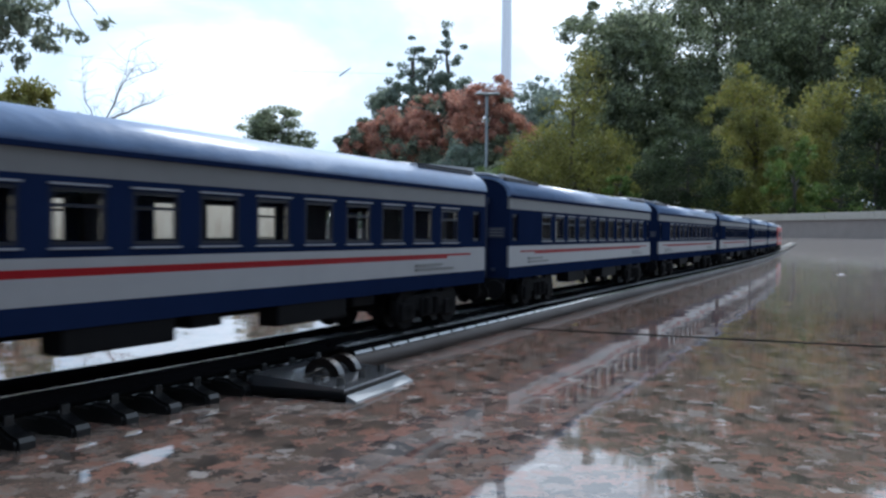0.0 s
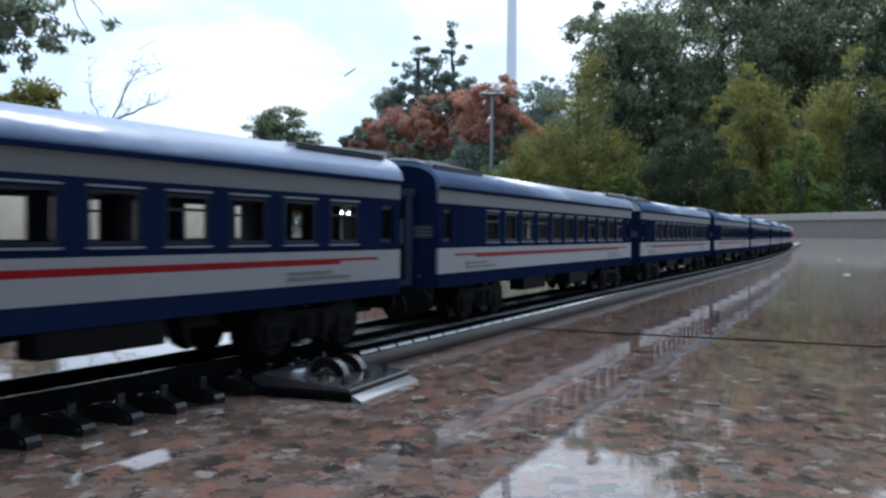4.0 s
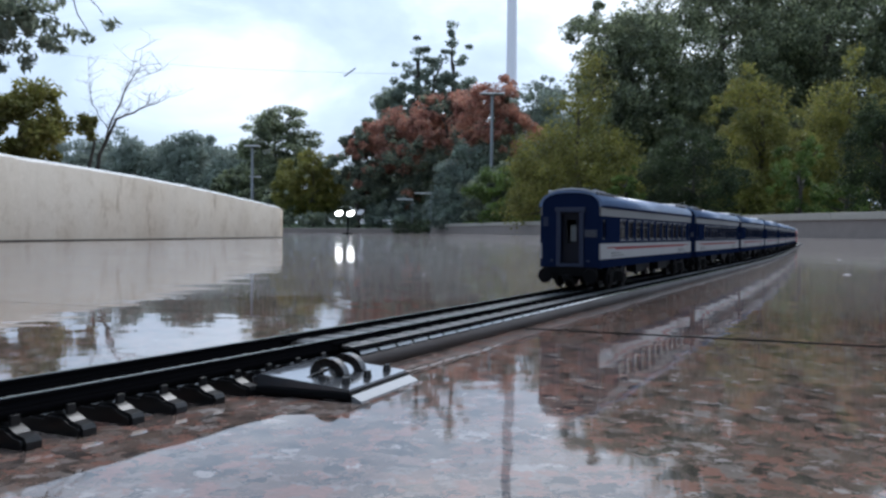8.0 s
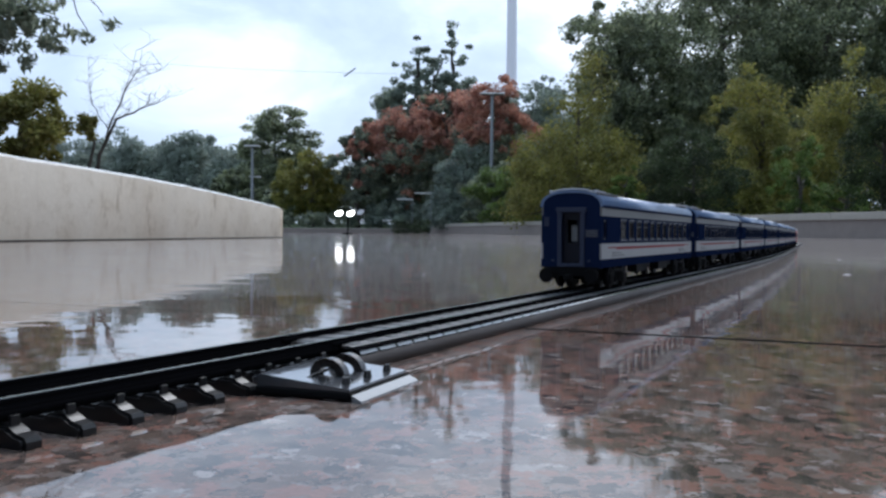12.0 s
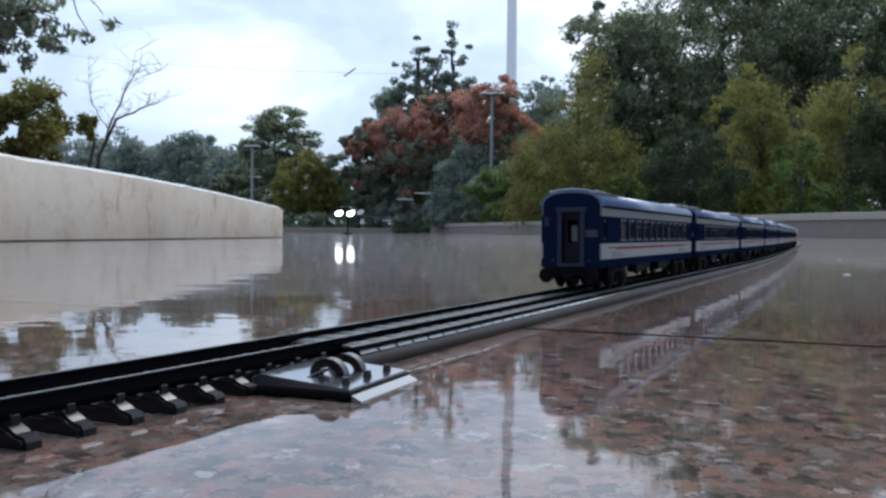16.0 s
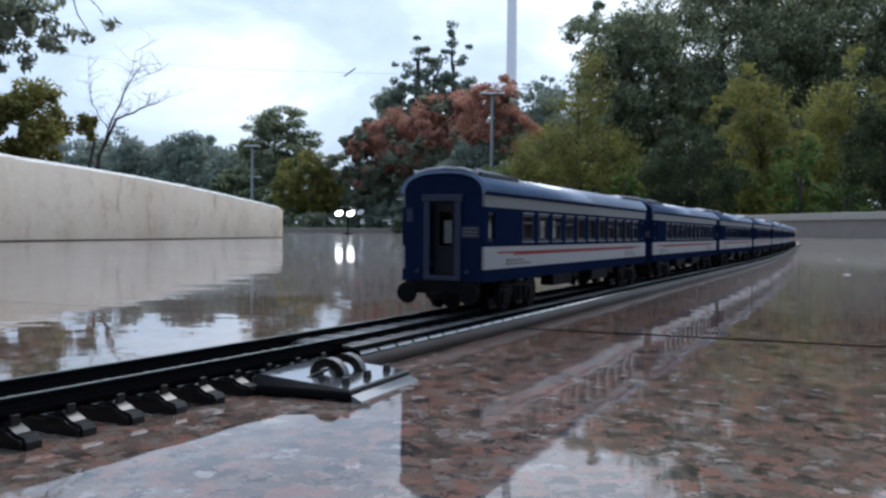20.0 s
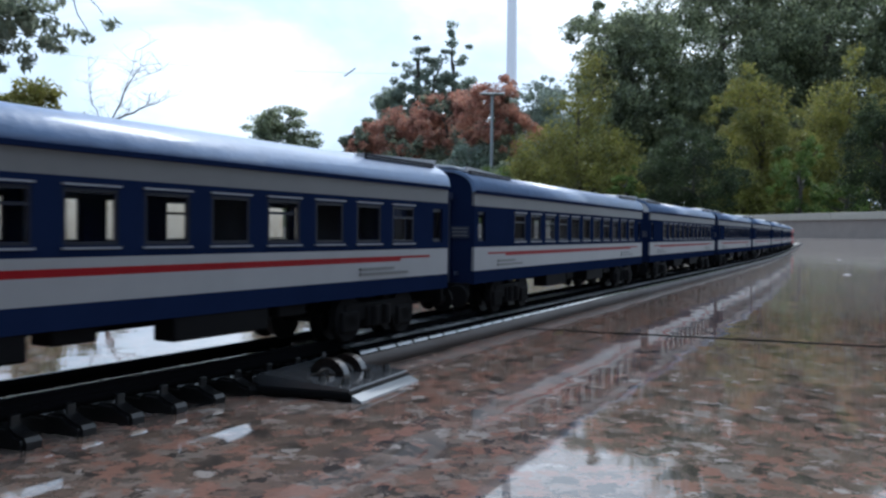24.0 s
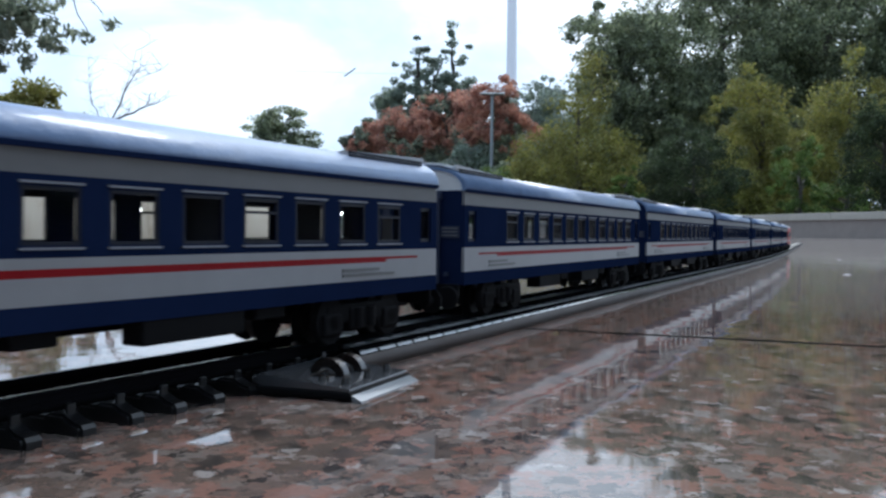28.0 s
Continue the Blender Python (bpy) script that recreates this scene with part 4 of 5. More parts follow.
def tree(name, b, d, w, z0, z1, mat, label, kind="free", clumps=110, per=70, leaf=0.14, category="tree", trunk=True, extra=None, clump_r=None, squash=0.8):
    """b: bearing ratio, d: distance ahead; crown w wide from z0 to z1."""
    x, y = b * d, d
    gz = 0.35
    ob = new(name, None)
    ob.location = (x, y, gz)
    rx, rz = w / 2, (z1 - z0) / 2
    cz = (z0 + z1) / 2 - gz
    cs = clump_cloud(kind, rx, rx * 0.9, rz, clumps) + np.array([0, 0, cz])
    cr = clump_r if clump_r else (rx * rx * rz) ** (1 / 3) * (0.135 if kind == "free" else 0.19)
    rad = cr * (0.6 + 0.8 * rng.random(len(cs)))
    if trunk:
        bm = bmesh.new()
        tr = max(0.06 if w > 0.5 else 0.01, 0.022 * z1)
        top = (0, 0, cz + rz * 0.35)
        limb(bm, (0, 0, -0.4), top, tr, tr * 0.35, 5, 0.05, 10)
        for i in range(0, min(14, len(cs))):
            q = cs[i * (len(cs) // 14) if len(cs) >= 14 else i]
            zb = max(0.2 * cz, min(q[2] - 0.25 * rz, cz + 0.3 * rz))
            limb(bm, (0, 0, zb), q, tr * 0.35, tr * 0.08, 3, 0.1, 6)
        part("trunk", bm, M["bark"], ob)
    if extra:
        m2, share, low = extra
        hi = cs[:, 2] > np.quantile(cs[:, 2], low)
        out = np.linalg.norm(cs[:, :2], axis=1) > 0.35 * rx
        idx = ((hi & (rng.random(len(cs)) < share + 0.25)) | (out & (rng.random(len(cs)) < share * 0.4))).astype(int)
        me = leaves_mesh("crown", cs, rad, per, leaf, None, idx=idx, mats=[mat, m2], squash=squash)
    else:
        me = leaves_mesh("crown", cs, rad, per, leaf, mat, squash=squash)
    c = new("crown", me)
    c.parent = ob
    tagged(ob, label, category)
    return ob


DK, YL, BR, GR, MD, RD, HZ, BS = (M[k] for k in ("dark_leaf", "yellow_leaf", "bright_leaf", "grey_leaf", "mid_leaf", "red_leaf", "haze_toned_leaf", "bush_leaf"))
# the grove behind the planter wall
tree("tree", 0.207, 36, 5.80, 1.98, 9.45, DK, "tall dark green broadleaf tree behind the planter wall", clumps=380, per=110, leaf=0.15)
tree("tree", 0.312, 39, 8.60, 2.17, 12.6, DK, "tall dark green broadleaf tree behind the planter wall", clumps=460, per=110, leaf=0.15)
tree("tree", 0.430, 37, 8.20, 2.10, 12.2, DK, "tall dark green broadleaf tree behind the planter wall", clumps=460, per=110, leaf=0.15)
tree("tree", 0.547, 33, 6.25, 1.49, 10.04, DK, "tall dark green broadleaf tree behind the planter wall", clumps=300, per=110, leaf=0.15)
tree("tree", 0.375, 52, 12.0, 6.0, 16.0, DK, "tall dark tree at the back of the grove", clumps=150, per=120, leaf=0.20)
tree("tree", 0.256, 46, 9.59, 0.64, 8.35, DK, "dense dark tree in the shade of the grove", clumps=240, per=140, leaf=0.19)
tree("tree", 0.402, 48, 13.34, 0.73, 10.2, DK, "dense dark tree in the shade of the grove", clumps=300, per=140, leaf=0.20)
tree("tree", 0.150, 30.8, 5.00, 0.42, 6.15, YL, "feathery yellow-green tree behind the wall", clumps=270, per=130, leaf=0.095, kind="plume")
tree("tree", 0.354, 25, 3.32, 0.50, 4.86, YL, "feathery yellow-green tree behind the wall", clumps=260, per=130, leaf=0.085, kind="plume")
tree("tree", 0.310, 30, 2.27, 0.58, 5.28, YL, "slender yellow-green tree behind the wall", clumps=120, per=125, leaf=0.085, kind="plume")
tree("tree", 0.452, 26, 3.45, 0.54, 5.63, YL, "feathery yellow-green tree behind the wall", clumps=260, per=130, leaf=0.085, kind="plume")
tree("tree", 0.402, 28, 2.30, 0.56, 4.42, YL, "slender yellow-green tree behind the wall", clumps=130, per=125, leaf=0.085, kind="plume")
tree("tree", 0.172, 32, 3.4, 0.3, 2.6, DK, "dark low tree behind the wall", clumps=140, per=120, leaf=0.13)
tree("tree", 0.235, 33, 3.0, 0.3, 3.2, DK, "dark low tree behind the wall", clumps=140, per=120, leaf=0.13)
# clipped bushes
tree("bush", 0.279, 22.4, 2.80, 0.30, 2.70, BS, "dark green clipped round bush", "round", clumps=230, per=120, leaf=0.056, category="bush", clump_r=0.22)
tree("bush", 0.492, 17, 1.6, 0.12, 2.75, BS, "dark green clipped bush beside the wall", "round", clumps=160, per=120, leaf=0.05, category="bush", clump_r=0.2)
tree("bush", 0.398, 19, 1.35, 0.12, 2.1, BR, "fresh green leafy shrub", "free", clumps=90, per=105, leaf=0.05, category="bush")
tree("bush", 0.450, 20, 1.5, 0.12, 1.5, BR, "fresh green leafy shrub", "free", clumps=80, per=105, leaf=0.05, category="bush")
tree("bush", 0.082, 35.6, 4.70, 0.30, 2.83, BR, "low spreading fresh green shrub", "free", clumps=130, per=120, leaf=0.100, category="bush")
tree("bush", 0.203, 25.1, 1.14, 0.30, 1.99, BR, "low fresh green shrub", "free", clumps=60, per=105, leaf=0.068, category="bush")
# red-podded trees, conifers and the far edge
tree("tree", -0.047, 49, 6.40, 1.2, 6.70, MD, "broad tree covered with red seed pods", clumps=260, per=130, leaf=0.16, extra=(RD, 0.50, 0.50))
tree("tree", -0.095, 47.6, 2.80, 1.0, 6.00, MD, "tree with dull red seed pods", clumps=110, per=130, leaf=0.15, extra=(RD, 0.25, 0.60))
tree("tree", 0.002, 47, 5.20, 2.6, 7.60, MD, "broad tree covered with red seed pods", clumps=200, per=130, leaf=0.15, extra=(RD, 0.55, 0.45))
tree("tree", 0.056, 43, 4.6, 2.6, 7.35, MD, "tree tipped with deep red seed pods", clumps=190, per=130, leaf=0.13, extra=(RD, 0.70, 0.35))
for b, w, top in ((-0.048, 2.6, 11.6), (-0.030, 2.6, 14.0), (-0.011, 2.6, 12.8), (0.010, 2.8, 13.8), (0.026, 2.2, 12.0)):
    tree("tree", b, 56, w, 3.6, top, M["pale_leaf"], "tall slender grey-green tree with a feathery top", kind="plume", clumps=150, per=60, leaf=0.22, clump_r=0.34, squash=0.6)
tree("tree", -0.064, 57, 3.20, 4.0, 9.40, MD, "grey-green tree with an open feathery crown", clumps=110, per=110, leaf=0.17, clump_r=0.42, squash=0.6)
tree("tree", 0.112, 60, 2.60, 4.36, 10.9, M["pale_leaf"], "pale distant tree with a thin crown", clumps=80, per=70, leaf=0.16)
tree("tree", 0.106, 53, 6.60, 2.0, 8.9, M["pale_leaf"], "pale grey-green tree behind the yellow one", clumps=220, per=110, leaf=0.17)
tree("tree", 0.048, 53, 6.4, 1.6, 6.9, MD, "grey-green tree behind the red-podded ones", clumps=220, per=120, leaf=0.16)
tree("tree", 0.026, 42.0, 4.00, 0.44, 4.70, GR, "grey-green conifer behind the wall", clumps=190, per=140, leaf=0.11, kind="plume")
tree("tree", -0.053, 47.6, 3.31, 0.45, 2.56, GR, "small grey-green conifer beside the hedge", clumps=110, per=125, leaf=0.11, kind="plume")
tree("tree", 0.061, 38.0, 3.60, 0.41, 2.99, MD, "dark low tree behind the lamp", clumps=140, per=125, leaf=0.12)
tree("tree", -0.028, 60, 9.85, 0.36, 5.40, MD, "dark low tree filling the grove", clumps=220, per=140, leaf=0.17)
tree("tree", -0.116, 54, 6.82, 0.30, 3.82, MD, "dark low tree filling the grove", clumps=180, per=140, leaf=0.16)
tree("tree", 0.052, 58, 8.0, 0.40, 5.6, MD, "dark low tree filling the grove", clumps=220, per=140, leaf=0.17)
tree("tree", 0.105, 50, 6.95, 0.41, 5.60, MD, "dark low tree filling the grove", clumps=220, per=140, leaf=0.17)
tree("tree", -0.189, 62, 5.80, 2.38, 8.75, DK, "dark tree with a layered crown", clumps=140, per=170, leaf=0.18, clump_r=0.66, squash=0.38)
tree("tree", -0.198, 61, 7.20, 1.2, 4.80, DK, "dark low tree under the layered one", clumps=160, per=130, leaf=0.17)
tree("tree", -0.146, 50, 5.10, 0.84, 4.40, YL, "wide yellow-green tree by the hedge", clumps=200, per=130, leaf=0.13)
tree("tree", -0.230, 58, 4.40, 0.57, 4.20, DK, "dark low tree by the hedge", clumps=130, per=125, leaf=0.16)
tree("tree", -0.179, 56, 5.31, 0.32, 2.87, MD, "dark low tree by the hedge", clumps=130, per=125, leaf=0.16)
# far wood, its haze painted into the leaves
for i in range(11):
    tree("tree", -0.405 + 0.0185 * i, 150 + 7 * (i % 3), 15.5, 0.3, 16.6 + 0.7 * math.sin(i * 2.1), HZ, "far wood tree beyond the plaza, haze put into its leaf colour", kind="plume", clumps=420, per=110, leaf=0.6)

# unseen tree copies added right of and behind the camera to block skylight
oak = bpy.data.objects["tree.001"]
for i, (x, y) in enumerate(((16, 3), (16, -2), (15, -7), (11, -11), (6, -13), (0, -13), (-6, -12), (-11, -9))):
    copy_thing(oak, pose(x, y, 0.0, 0, 0, 37 * i) @ Matrix.Scale(1.0 + 0.06 * (i % 4), 4))


def build_hedge(name, x0, x1, y, h, z, mat, label):
    n = int((x1 - x0) * 26)
    cs = np.stack([x0 + (x1 - x0) * rng.random(n), y + 0.7 * rng.random(n), z + h * rng.random(n) ** 0.8], 1)
    ob = new(name, leaves_mesh(name, cs, np.full(n, 0.16), 60, 0.07, mat))
    return tagged(ob, label, "hedge")


build_hedge("hedge", -14.0, -4.45, 46.6, 0.78, 0.22, MD, "clipped dark hedge on the kerb wall")


def wall_hedge():
    n = 1500
    t = rng.random(n)
    d = (WALL_B - WALL_A).normalized()
    side = Vector((-d.y, d.x, 0))
    cs = [WALL_A + d * (0.4 + 24 * q) + side * (0.62 + 0.7 * rng.random()) + Vector((0, 0, 0.36 + (0.16 + 0.10 * math.sin(q * 37)) * rng.random())) for q in t]
    ob = new("hedge", leaves_mesh("hedge", np.array([tuple(c) for c in cs]), np.full(n, 0.13), 55, 0.06, BR))
    tagged(ob, "low fresh green planting along the planter wall", "hedge")


wall_hedge()
build_hedge("hedge", -2.2, -0.6, 38.5, 0.52, 0.0, BS, "low dark clipped hedge block")

# near left: yellow-green bush tree, bare tree, overhanging branches
tree("tree", -0.468, 9.0, 1.04, 0.62, 1.52, YL, "yellow-green broadleaf tree behind the pale wall", clumps=120, per=60, leaf=0.055, clump_r=0.10)
tree("tree", -0.395, 9.1, 0.26, 0.98, 1.20, YL, "small yellow-green shoot behind the pale wall", clumps=12, per=50, leaf=0.05, clump_r=0.06)


def bare_tree():
    ob = new("bare_tree", None)
    ob.location = (-3.75, 9.6, 0.0)
    bm = bmesh.new()
    fork = Vector((0.24, 0.0, 1.22))
    limb(bm, (0, 0, 0), (0.06, 0, 0.85), 0.024, 0.020, 3, 0.03, 8)
    limb(bm, (0.06, 0, 0.84), fork, 0.020, 0.014, 3, 0.03, 8)
    # long straight boughs, each with a few fine twigs
    runs = [(fork, (0.52, 0.05, 1.36), 0.012, 0.008, 0.10), (Vector((0.52, 0.05, 1.36)), (0.74, 0.05, 1.44), 0.008, 0.003, 0.10),
            (Vector((0.13, 0, 1.02)), (0.34, -0.05, 1.50), 0.012, 0.007, 0.12), (Vector((0.34, -0.05, 1.50)), (0.50, 0.0, 1.80), 0.007, 0.002, 0.16),
            (Vector((0.28, 0, 1.36)), (0.42, 0.1, 1.98), 0.005, 0.002, 0.15), (Vector((0.16, 0, 1.10)), (-0.06, 0.1, 1.42), 0.006, 0.003, 0.10),
            (Vector((-0.06, 0.1, 1.42)), (-0.10, 0.1, 1.76), 0.004, 0.0015, 0.10), (Vector((0.40, -0.02, 1.62)), (0.74, 0.0, 1.78), 0.004, 0.0015, 0.12),
            (Vector((0.10, 0, 0.95)), (-0.18, 0.0, 1.16), 0.006, 0.002, 0.08)]
    for a, b, r0, r1, reach in runs:
        pts = limb(bm, a, b, r0, r1, 5, 0.045, 6)
        for p in pts[1:]:
            for _ in range(2):
                q = p + Vector((0.04 + rng.normal() * reach, rng.normal() * 0.1, 0.03 + 0.17 * rng.random()))
                sub = limb(bm, p, q, 0.0026, 0.0011, 3, 0.10, 5)
                limb(bm, sub[2], sub[2] + Vector((rng.normal() * 0.10, rng.normal() * 0.1, 0.03 + 0.10 * rng.random())), 0.0015, 0.0007, 2, 0.1, 4)
    part("trunk", bm, M["bark"], ob)
    tagged(ob, "leafless grey tree with fine twigs", "tree")


bare_tree()


def overhang_tree():
    ob = new("overhanging_tree", None)
    ob.location = (-4.5, 6.0, 0.0)
    bm = bmesh.new()
    limb(bm, (0, 0, 0), (0.1, 0.0, 2.4), 0.12, 0.07, 5, 0.04, 10)
    # the last two are long bare twigs with a leaf or two at the end
    tips = [(1.42, 0.1, 1.60, 9), (1.60, 0.2, 1.55, 9), (1.72, 0.0, 1.50, 8), (1.78, 0.1, 1.34, 7), (1.62, -0.2, 1.30, 6), (1.55, 0.3, 1.74, 9), (1.90, 0.0, 1.45, 4),
            (1.50, 0.1, 1.22, 4), (2.13, 0.0, 1.34, 1), (2.18, 0.1, 1.50, 1)]
    cs = []
    for x, y, z, many in tips:
        root = (0.1, 0, 1.9 + 0.3 * rng.random()) if many > 1 else (x - 0.30, y, 1.85)
        if many == 1:
            limb(bm, (0.1, 0, 2.2), root, 0.022, 0.006, 4, 0.05, 6)
        pts = limb(bm, root, (x, y, z), 0.022 if many > 1 else 0.006, 0.003, 7, 0.06, 6)
        for p in pts[3:] if many > 1 else pts[7:]:
            for _ in range(many):
                cs.append(p + Vector((rng.normal() * 0.075, rng.normal() * 0.08, rng.normal() * 0.055 - 0.02)))
    part("trunk", bm, M["bark"], ob)
    c = new("crown", leaves_mesh("crown", np.array(cs), np.full(len(cs), 0.06), 26, 0.060, M["mid_leaf"], aspect=2.8, droop=0.9))
    c.parent = ob
    tagged(ob, "dark leafy branches of an overhanging tree", "tree")


overhang_tree()

# ---- lamps and far things ----


def street_lamp(b, d, top, arms=False, w=0.40):
    ob = new("street_lamp", None)
    ob.location = (b * d, d, 0.35)
    t = top - 0.35
    bm = tube(bmesh.new(), (0, 0, -0.4), (0, 0, t), 0.085, 0.065, 14)
    tube(bm, (0, 0, 0.0), (0, 0, 0.25), 0.13, 0.10, 14)
    part("post", bm, M["pole"], ob)
    part("bracket", boxed(-0.10, 0.10, -0.05, 0.05, t - 0.02, t + 0.06, bevel=0.01), M["pole"], ob)
    part("lamp_head", boxed(-w, w, -0.22, 0.22, t + 0.06, t + 0.12, bevel=0.02), M["lamp_white"], ob, "flat white lamp head")
    part("diffuser", boxed(-w + 0.06, w - 0.06, -0.17, 0.17, t + 0.045, t + 0.058), M["pole"], ob)
    if arms:
        part("cross_arm", boxed(-0.15, 0.45, -0.04, 0.04, t * 0.62, t * 0.62 + 0.05, bevel=0.01), M["lamp_white"], ob)
    tagged(ob, "grey steel street lamp with a flat head", "street lamp", "street lamps")


street_lamp(0.0535, 38.5, 5.93, w=0.53)
street_lamp(-0.2135, 47.0, 4.42, True)


def floodlight():
    ob = new("floodlight_stand", None)
    ob.location = (-1.97, 18.5, 0.0)
    bm = tube(bmesh.new(), (0, 0, -0.006), (0, 0, 0.44), 0.018, 0.015, 10)
    tube(bm, (-0.2, 0, 0.40), (0.24, 0, 0.44), 0.012, 0.012, 8)
    part("post", bm, M["dark"], ob)
    part("base", boxed(-0.10, 0.10, -0.10, 0.10, -0.006, 0.02, bevel=0.006), M["dark"], ob)
    for x, lit in ((-0.18, True), (0.06, True), (0.26, False)):
        h = part("lamp_head", tube(bmesh.new(), (0, 0.07, 0), (0, -0.03, 0), 0.05, 0.095, 20), M["dark"], ob)
        h.location = (x, 0, 0.42 + 0.03 * (x > 0.2))
        h.scale = (0.92, 0.8, 0.58)
        h.rotation_euler = (radians(-8), radians(-22), 0)
        part("lens", tube(bmesh.new(), (0, -0.031, 0), (0, -0.037, 0), 0.090, 0.088, 20), M["lit"] if lit else M["lamp_white"], h, "glowing white lens" if lit else "unlit pale lens")
    tagged(ob, "stand with three round floodlights, two of them lit", "floodlight")


floodlight()


def garden_lamp(b, d, z, w):
    ob = new("garden_lamp", None)
    ob.location = (b * d, d, 0.0)
    part("post", tube(bmesh.new(), (w * 0.45, 0, -0.006), (w * 0.45, 0, z), 0.014, 0.012, 10), M["pole"], ob)
    part("lamp_head", boxed(-w * 0.5, w * 0.5, -0.12, 0.12, z, z + 0.045, bevel=0.01), M["lamp_white"], ob, "flat white head")
    tagged(ob, "low garden lamp with a flat white head", "garden lamp", "garden lamps")


garden_lamp(-0.0423, 40.0, 1.50, 0.70)
garden_lamp(-0.0225, 40.0, 1.78, 0.74)
garden_lamp(-0.0625, 39.9, 0.55, 0.40)


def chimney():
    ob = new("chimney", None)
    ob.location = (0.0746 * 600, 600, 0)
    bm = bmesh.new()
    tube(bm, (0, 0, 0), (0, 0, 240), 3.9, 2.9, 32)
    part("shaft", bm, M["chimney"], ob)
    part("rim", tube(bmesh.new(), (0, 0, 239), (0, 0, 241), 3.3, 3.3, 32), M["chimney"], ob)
    tagged(ob, "tall concrete chimney, haze painted as a pale colour", "chimney")


chimney()


def overhead_cable():
    """A thin wire from a post at the plaza's side into the tall tree."""
    ob = new("overhead_cable", None)
    a, b = Vector((-34.0, 58, 12.5)), Vector((-2.6, 54.2, 9.6))
    bm = bmesh.new()
    n = 20
    pts = [a.lerp(b, i / n) - Vector((0, 0, 0.55 * math.sin(math.pi * i / n))) for i in range(n + 1)]
    for i in range(n):
        tube(bm, pts[i], pts[i + 1], 0.007, n=6)
    part("wire", bm, M["pole"], ob)
    part("pole", tube(bmesh.new(), (-34.0, 58, -0.1), (-34.0, 58, 12.8), 0.16, 0.11, 12), M["pole"], ob)
    k = pts[18]
    part("insulator", tube(bmesh.new(), k - Vector((0.35, 0, 0.22)), k + Vector((0.35, 0, 0.3)), 0.05, 0.035, 8), M["pole"], ob)
    tagged(ob, "thin grey overhead cable with an insulator", "cable")


overhead_cable()

# fallen petals and bits of leaf on the wet stone


def petals():
    bm = bmesh.new()
    n = 6
    vs = [bm.verts.new((math.cos(i * math.pi * 2 / n) * 0.5, math.sin(i * math.pi * 2 / n) * 0.32, 0.03 * (i % 2))) for i in range(n)]
    top = bm.verts.new((0, 0, 0.12))
    low = bm.verts.new((0, 0, -0.02))
    for i in range(n):
        bm.faces.new((vs[i], vs[(i + 1) % n], top))
        bm.faces.new((vs[(i + 1) % n], vs[i], low))
    me = mesh_of("fallen_petal", bm, M["lamp_white"])
    spots = [(0.390, 0.862, 0.010), (-0.017, 0.80, 0.005), (0.0495, 2.3, 0.012), (-0.12, 2.9, 0.012), (-0.02, 2.1, 0.009), (0.03, 1.5, 0.007), (-0.33, 1.5, 0.008),
             (-0.18, 1.25, 0.006), (0.01, 1.15, 0.005), (-0.25, 2.2, 0.009), (0.62, 1.4, 0.008), (-0.05, 3.4, 0.014), (0.16, 3.0, 0.012), (-0.5, 1.2, 0.006)]
    for i, (x, y, r) in enumerate(spots):
        ob = new("fallen_petal", me)
        ob.matrix_world = pose(x, y, 0.0005, 0, 0, 50 * i) @ Matrix.Diagonal((r, r, r * 0.5, 1))
        tagged(ob, "pale fallen petal on the wet granite", "petal", "fallen petals")


petals()

# ---- paving slabs, the camera's own first ----


def lay_slabs():
    me, tight = slab_mesh(), slab_mesh(0.0004)
    d, n = Vector((math.sin(HEAD), math.cos(HEAD), 0)), Vector((math.cos(HEAD), -math.sin(HEAD), 0))
    o = on_track(0.0)[0]
    rot = pose(0, 0, 0, 0, 0, -math.degrees(HEAD))
    for i in range(-5, 11):
        for j in range(-8, 6):
            p = o + d * (0.0655 + SLAB * (i + 0.5)) + n * (-0.012 + SLAB_W * (j + 0.5))
            c = new("paving_slab", me if j >= 0 else tight)
            c.parent = ground
            c.matrix_local = Matrix.Translation(p) @ rot


lay_slabs()


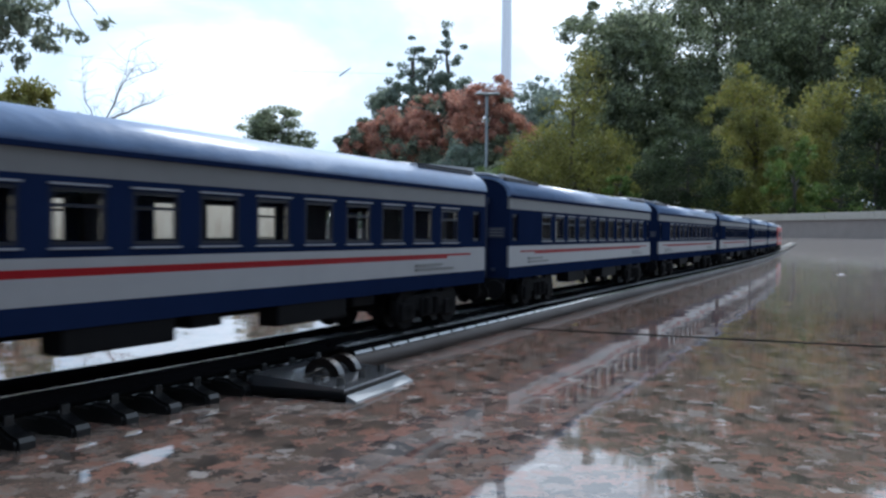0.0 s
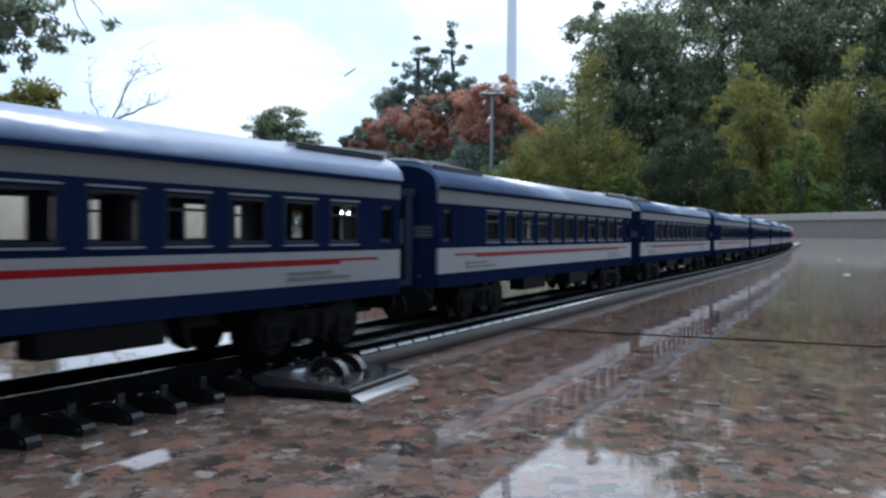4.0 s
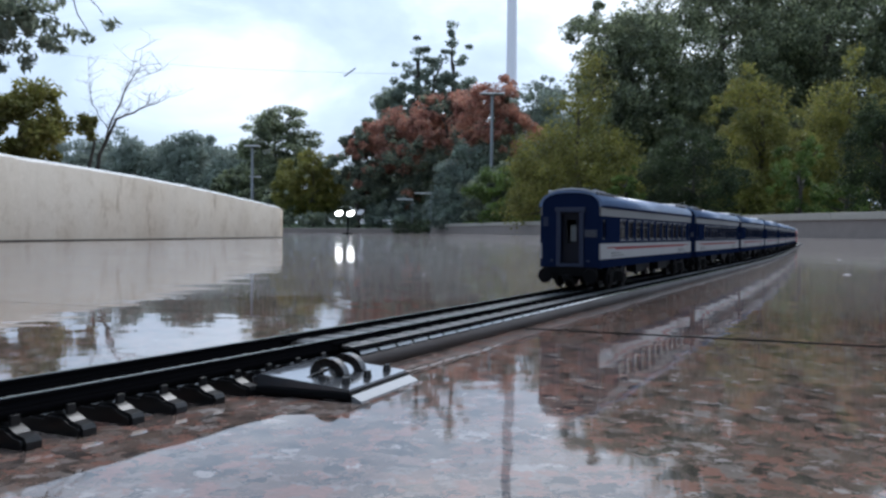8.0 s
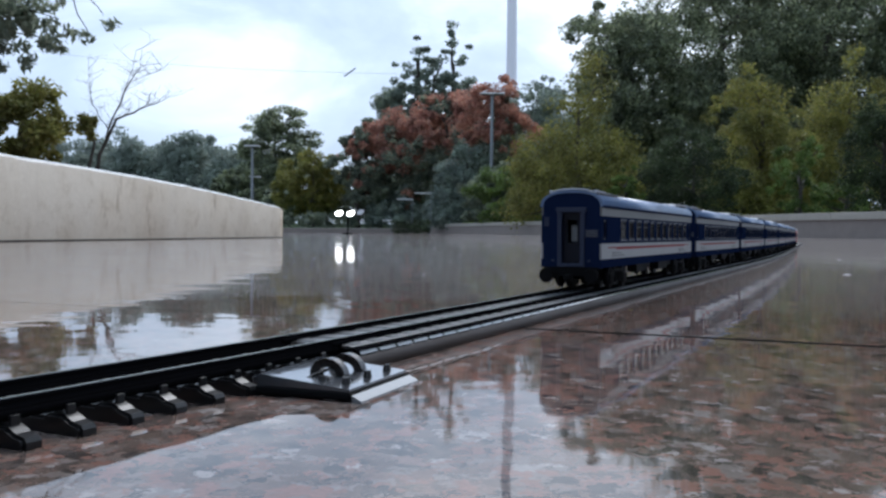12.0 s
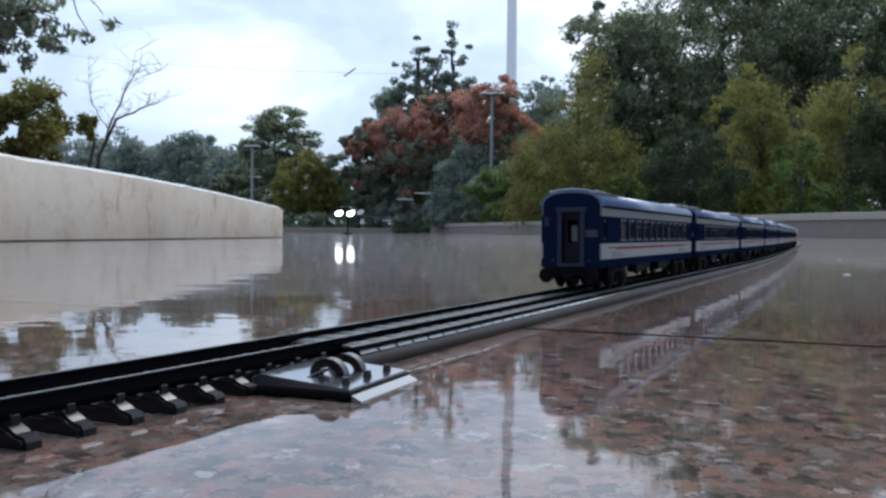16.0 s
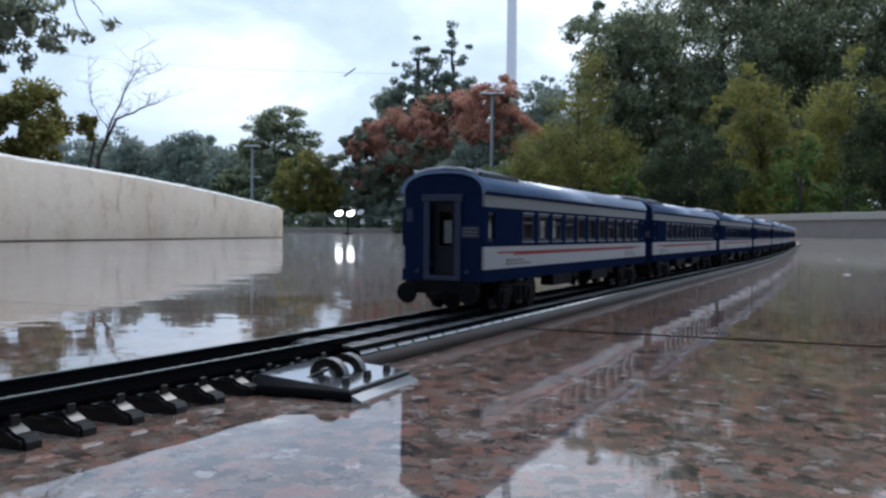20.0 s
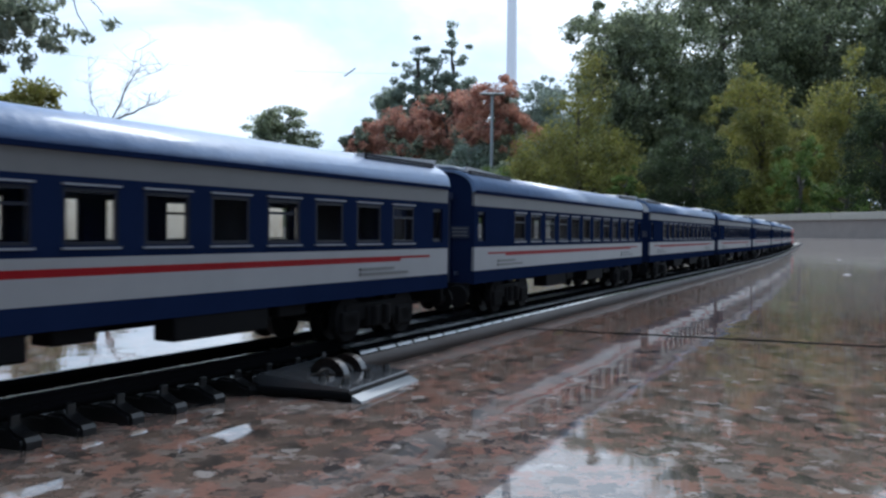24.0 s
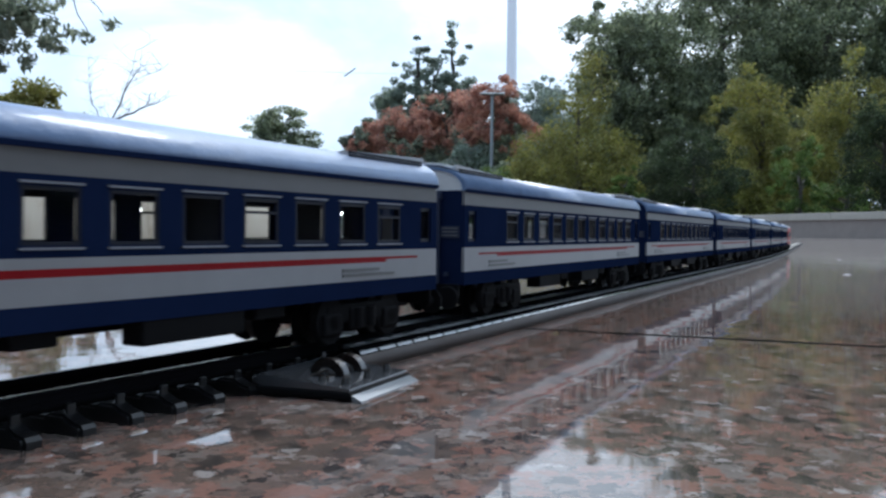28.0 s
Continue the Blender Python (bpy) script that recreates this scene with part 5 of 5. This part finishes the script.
# ---- what moves ----
RUN_T = [0.0, 0.5, 1.0, 1.5, 2.0, 2.5, 2.8, 3.0, 3.2, 3.5, 5.5, 6.0, 6.5, 7.0, 7.5, 7.8, 8.05, 16.6, 17.0, 17.5, 18.0, 18.5, 19.0, 19.5, 20.0, 20.5, 21.0, 21.5, 23.5, 24.0, 24.5, 25.0, 25.5, 26.0, 26.5, 27.0, 27.5, 28.0]
RUN_S = [-0.8003, -0.7420, -0.6812, -0.6165, -0.5494, -0.4905, -0.4570, -0.4325, -0.4015, -0.3605, -0.1071, -0.0345, 0.0307, 0.0943, 0.1544, 0.1790, 0.1871, 0.1871, 0.1792, 0.1696, 0.1545, 0.1283, 0.0964, 0.0634, 0.027, -0.0074, -0.0423, -0.0790, -0.2295, -0.2674, -0.3033, -0.3393, -0.3765, -0.4154, -0.4529, -0.4884, -0.5241, -0.5610]


def run(t):
    return float(np.interp(t, RUN_T, RUN_S))


def slack(t, i):
    """The couplings are drawn out while the train is pulled away."""
    e = float(np.interp(t, [0.0, 3.6, 6.0, 8.0], [0.0040, 0.0040, 0.0010, 0.0]))
    return e * (i - max(0.0, 2.45 - 0.45 * t))


def carriage_pose(s, ln):
    a, b = on_track(s + ln * 0.16)[0], on_track(s + ln * 0.84)[0]
    h = math.atan2(b.x - a.x, b.y - a.y)
    d = Vector((math.sin(h), math.cos(h), 0))
    p = (a + b) / 2 - d * ln / 2
    return Matrix.Translation((p.x, p.y, RAIL_Z)) @ pose(0, 0, 0, 0, 0, -math.degrees(h))


def motions():
    times = [round(0.25 * i, 2) for i in range(33)] + [8.05, 16.6] + [round(16.75 + 0.25 * i, 2) for i in range(46)]
    for i, co in enumerate(coaches + [loco]):
        ln = LOCO_LEN if co == loco else LEN
        walk(co, [(t, carriage_pose(run(t) + i * PITCH + slack(t, i), ln)) for t in times])
    # the wheels roll on the rails
    beats = [round(0.06 * k, 3) for k in range(135)] + [8.1, 16.5] + [round(16.6 + 0.06 * k, 3) for k in range(190)] + [28.0]
    turns = [(t, Euler((-(run(t) - run(0)) / 0.0055, 0, 0)).to_matrix().to_4x4()) for t in beats]
    for co in coaches[:4]:
        for o in co.children_recursive:
            if o.name.startswith("wheelset"):
                place = Matrix.Translation(o.location)
                walk(o, [(t, place @ m) for t, m in turns])


motions()
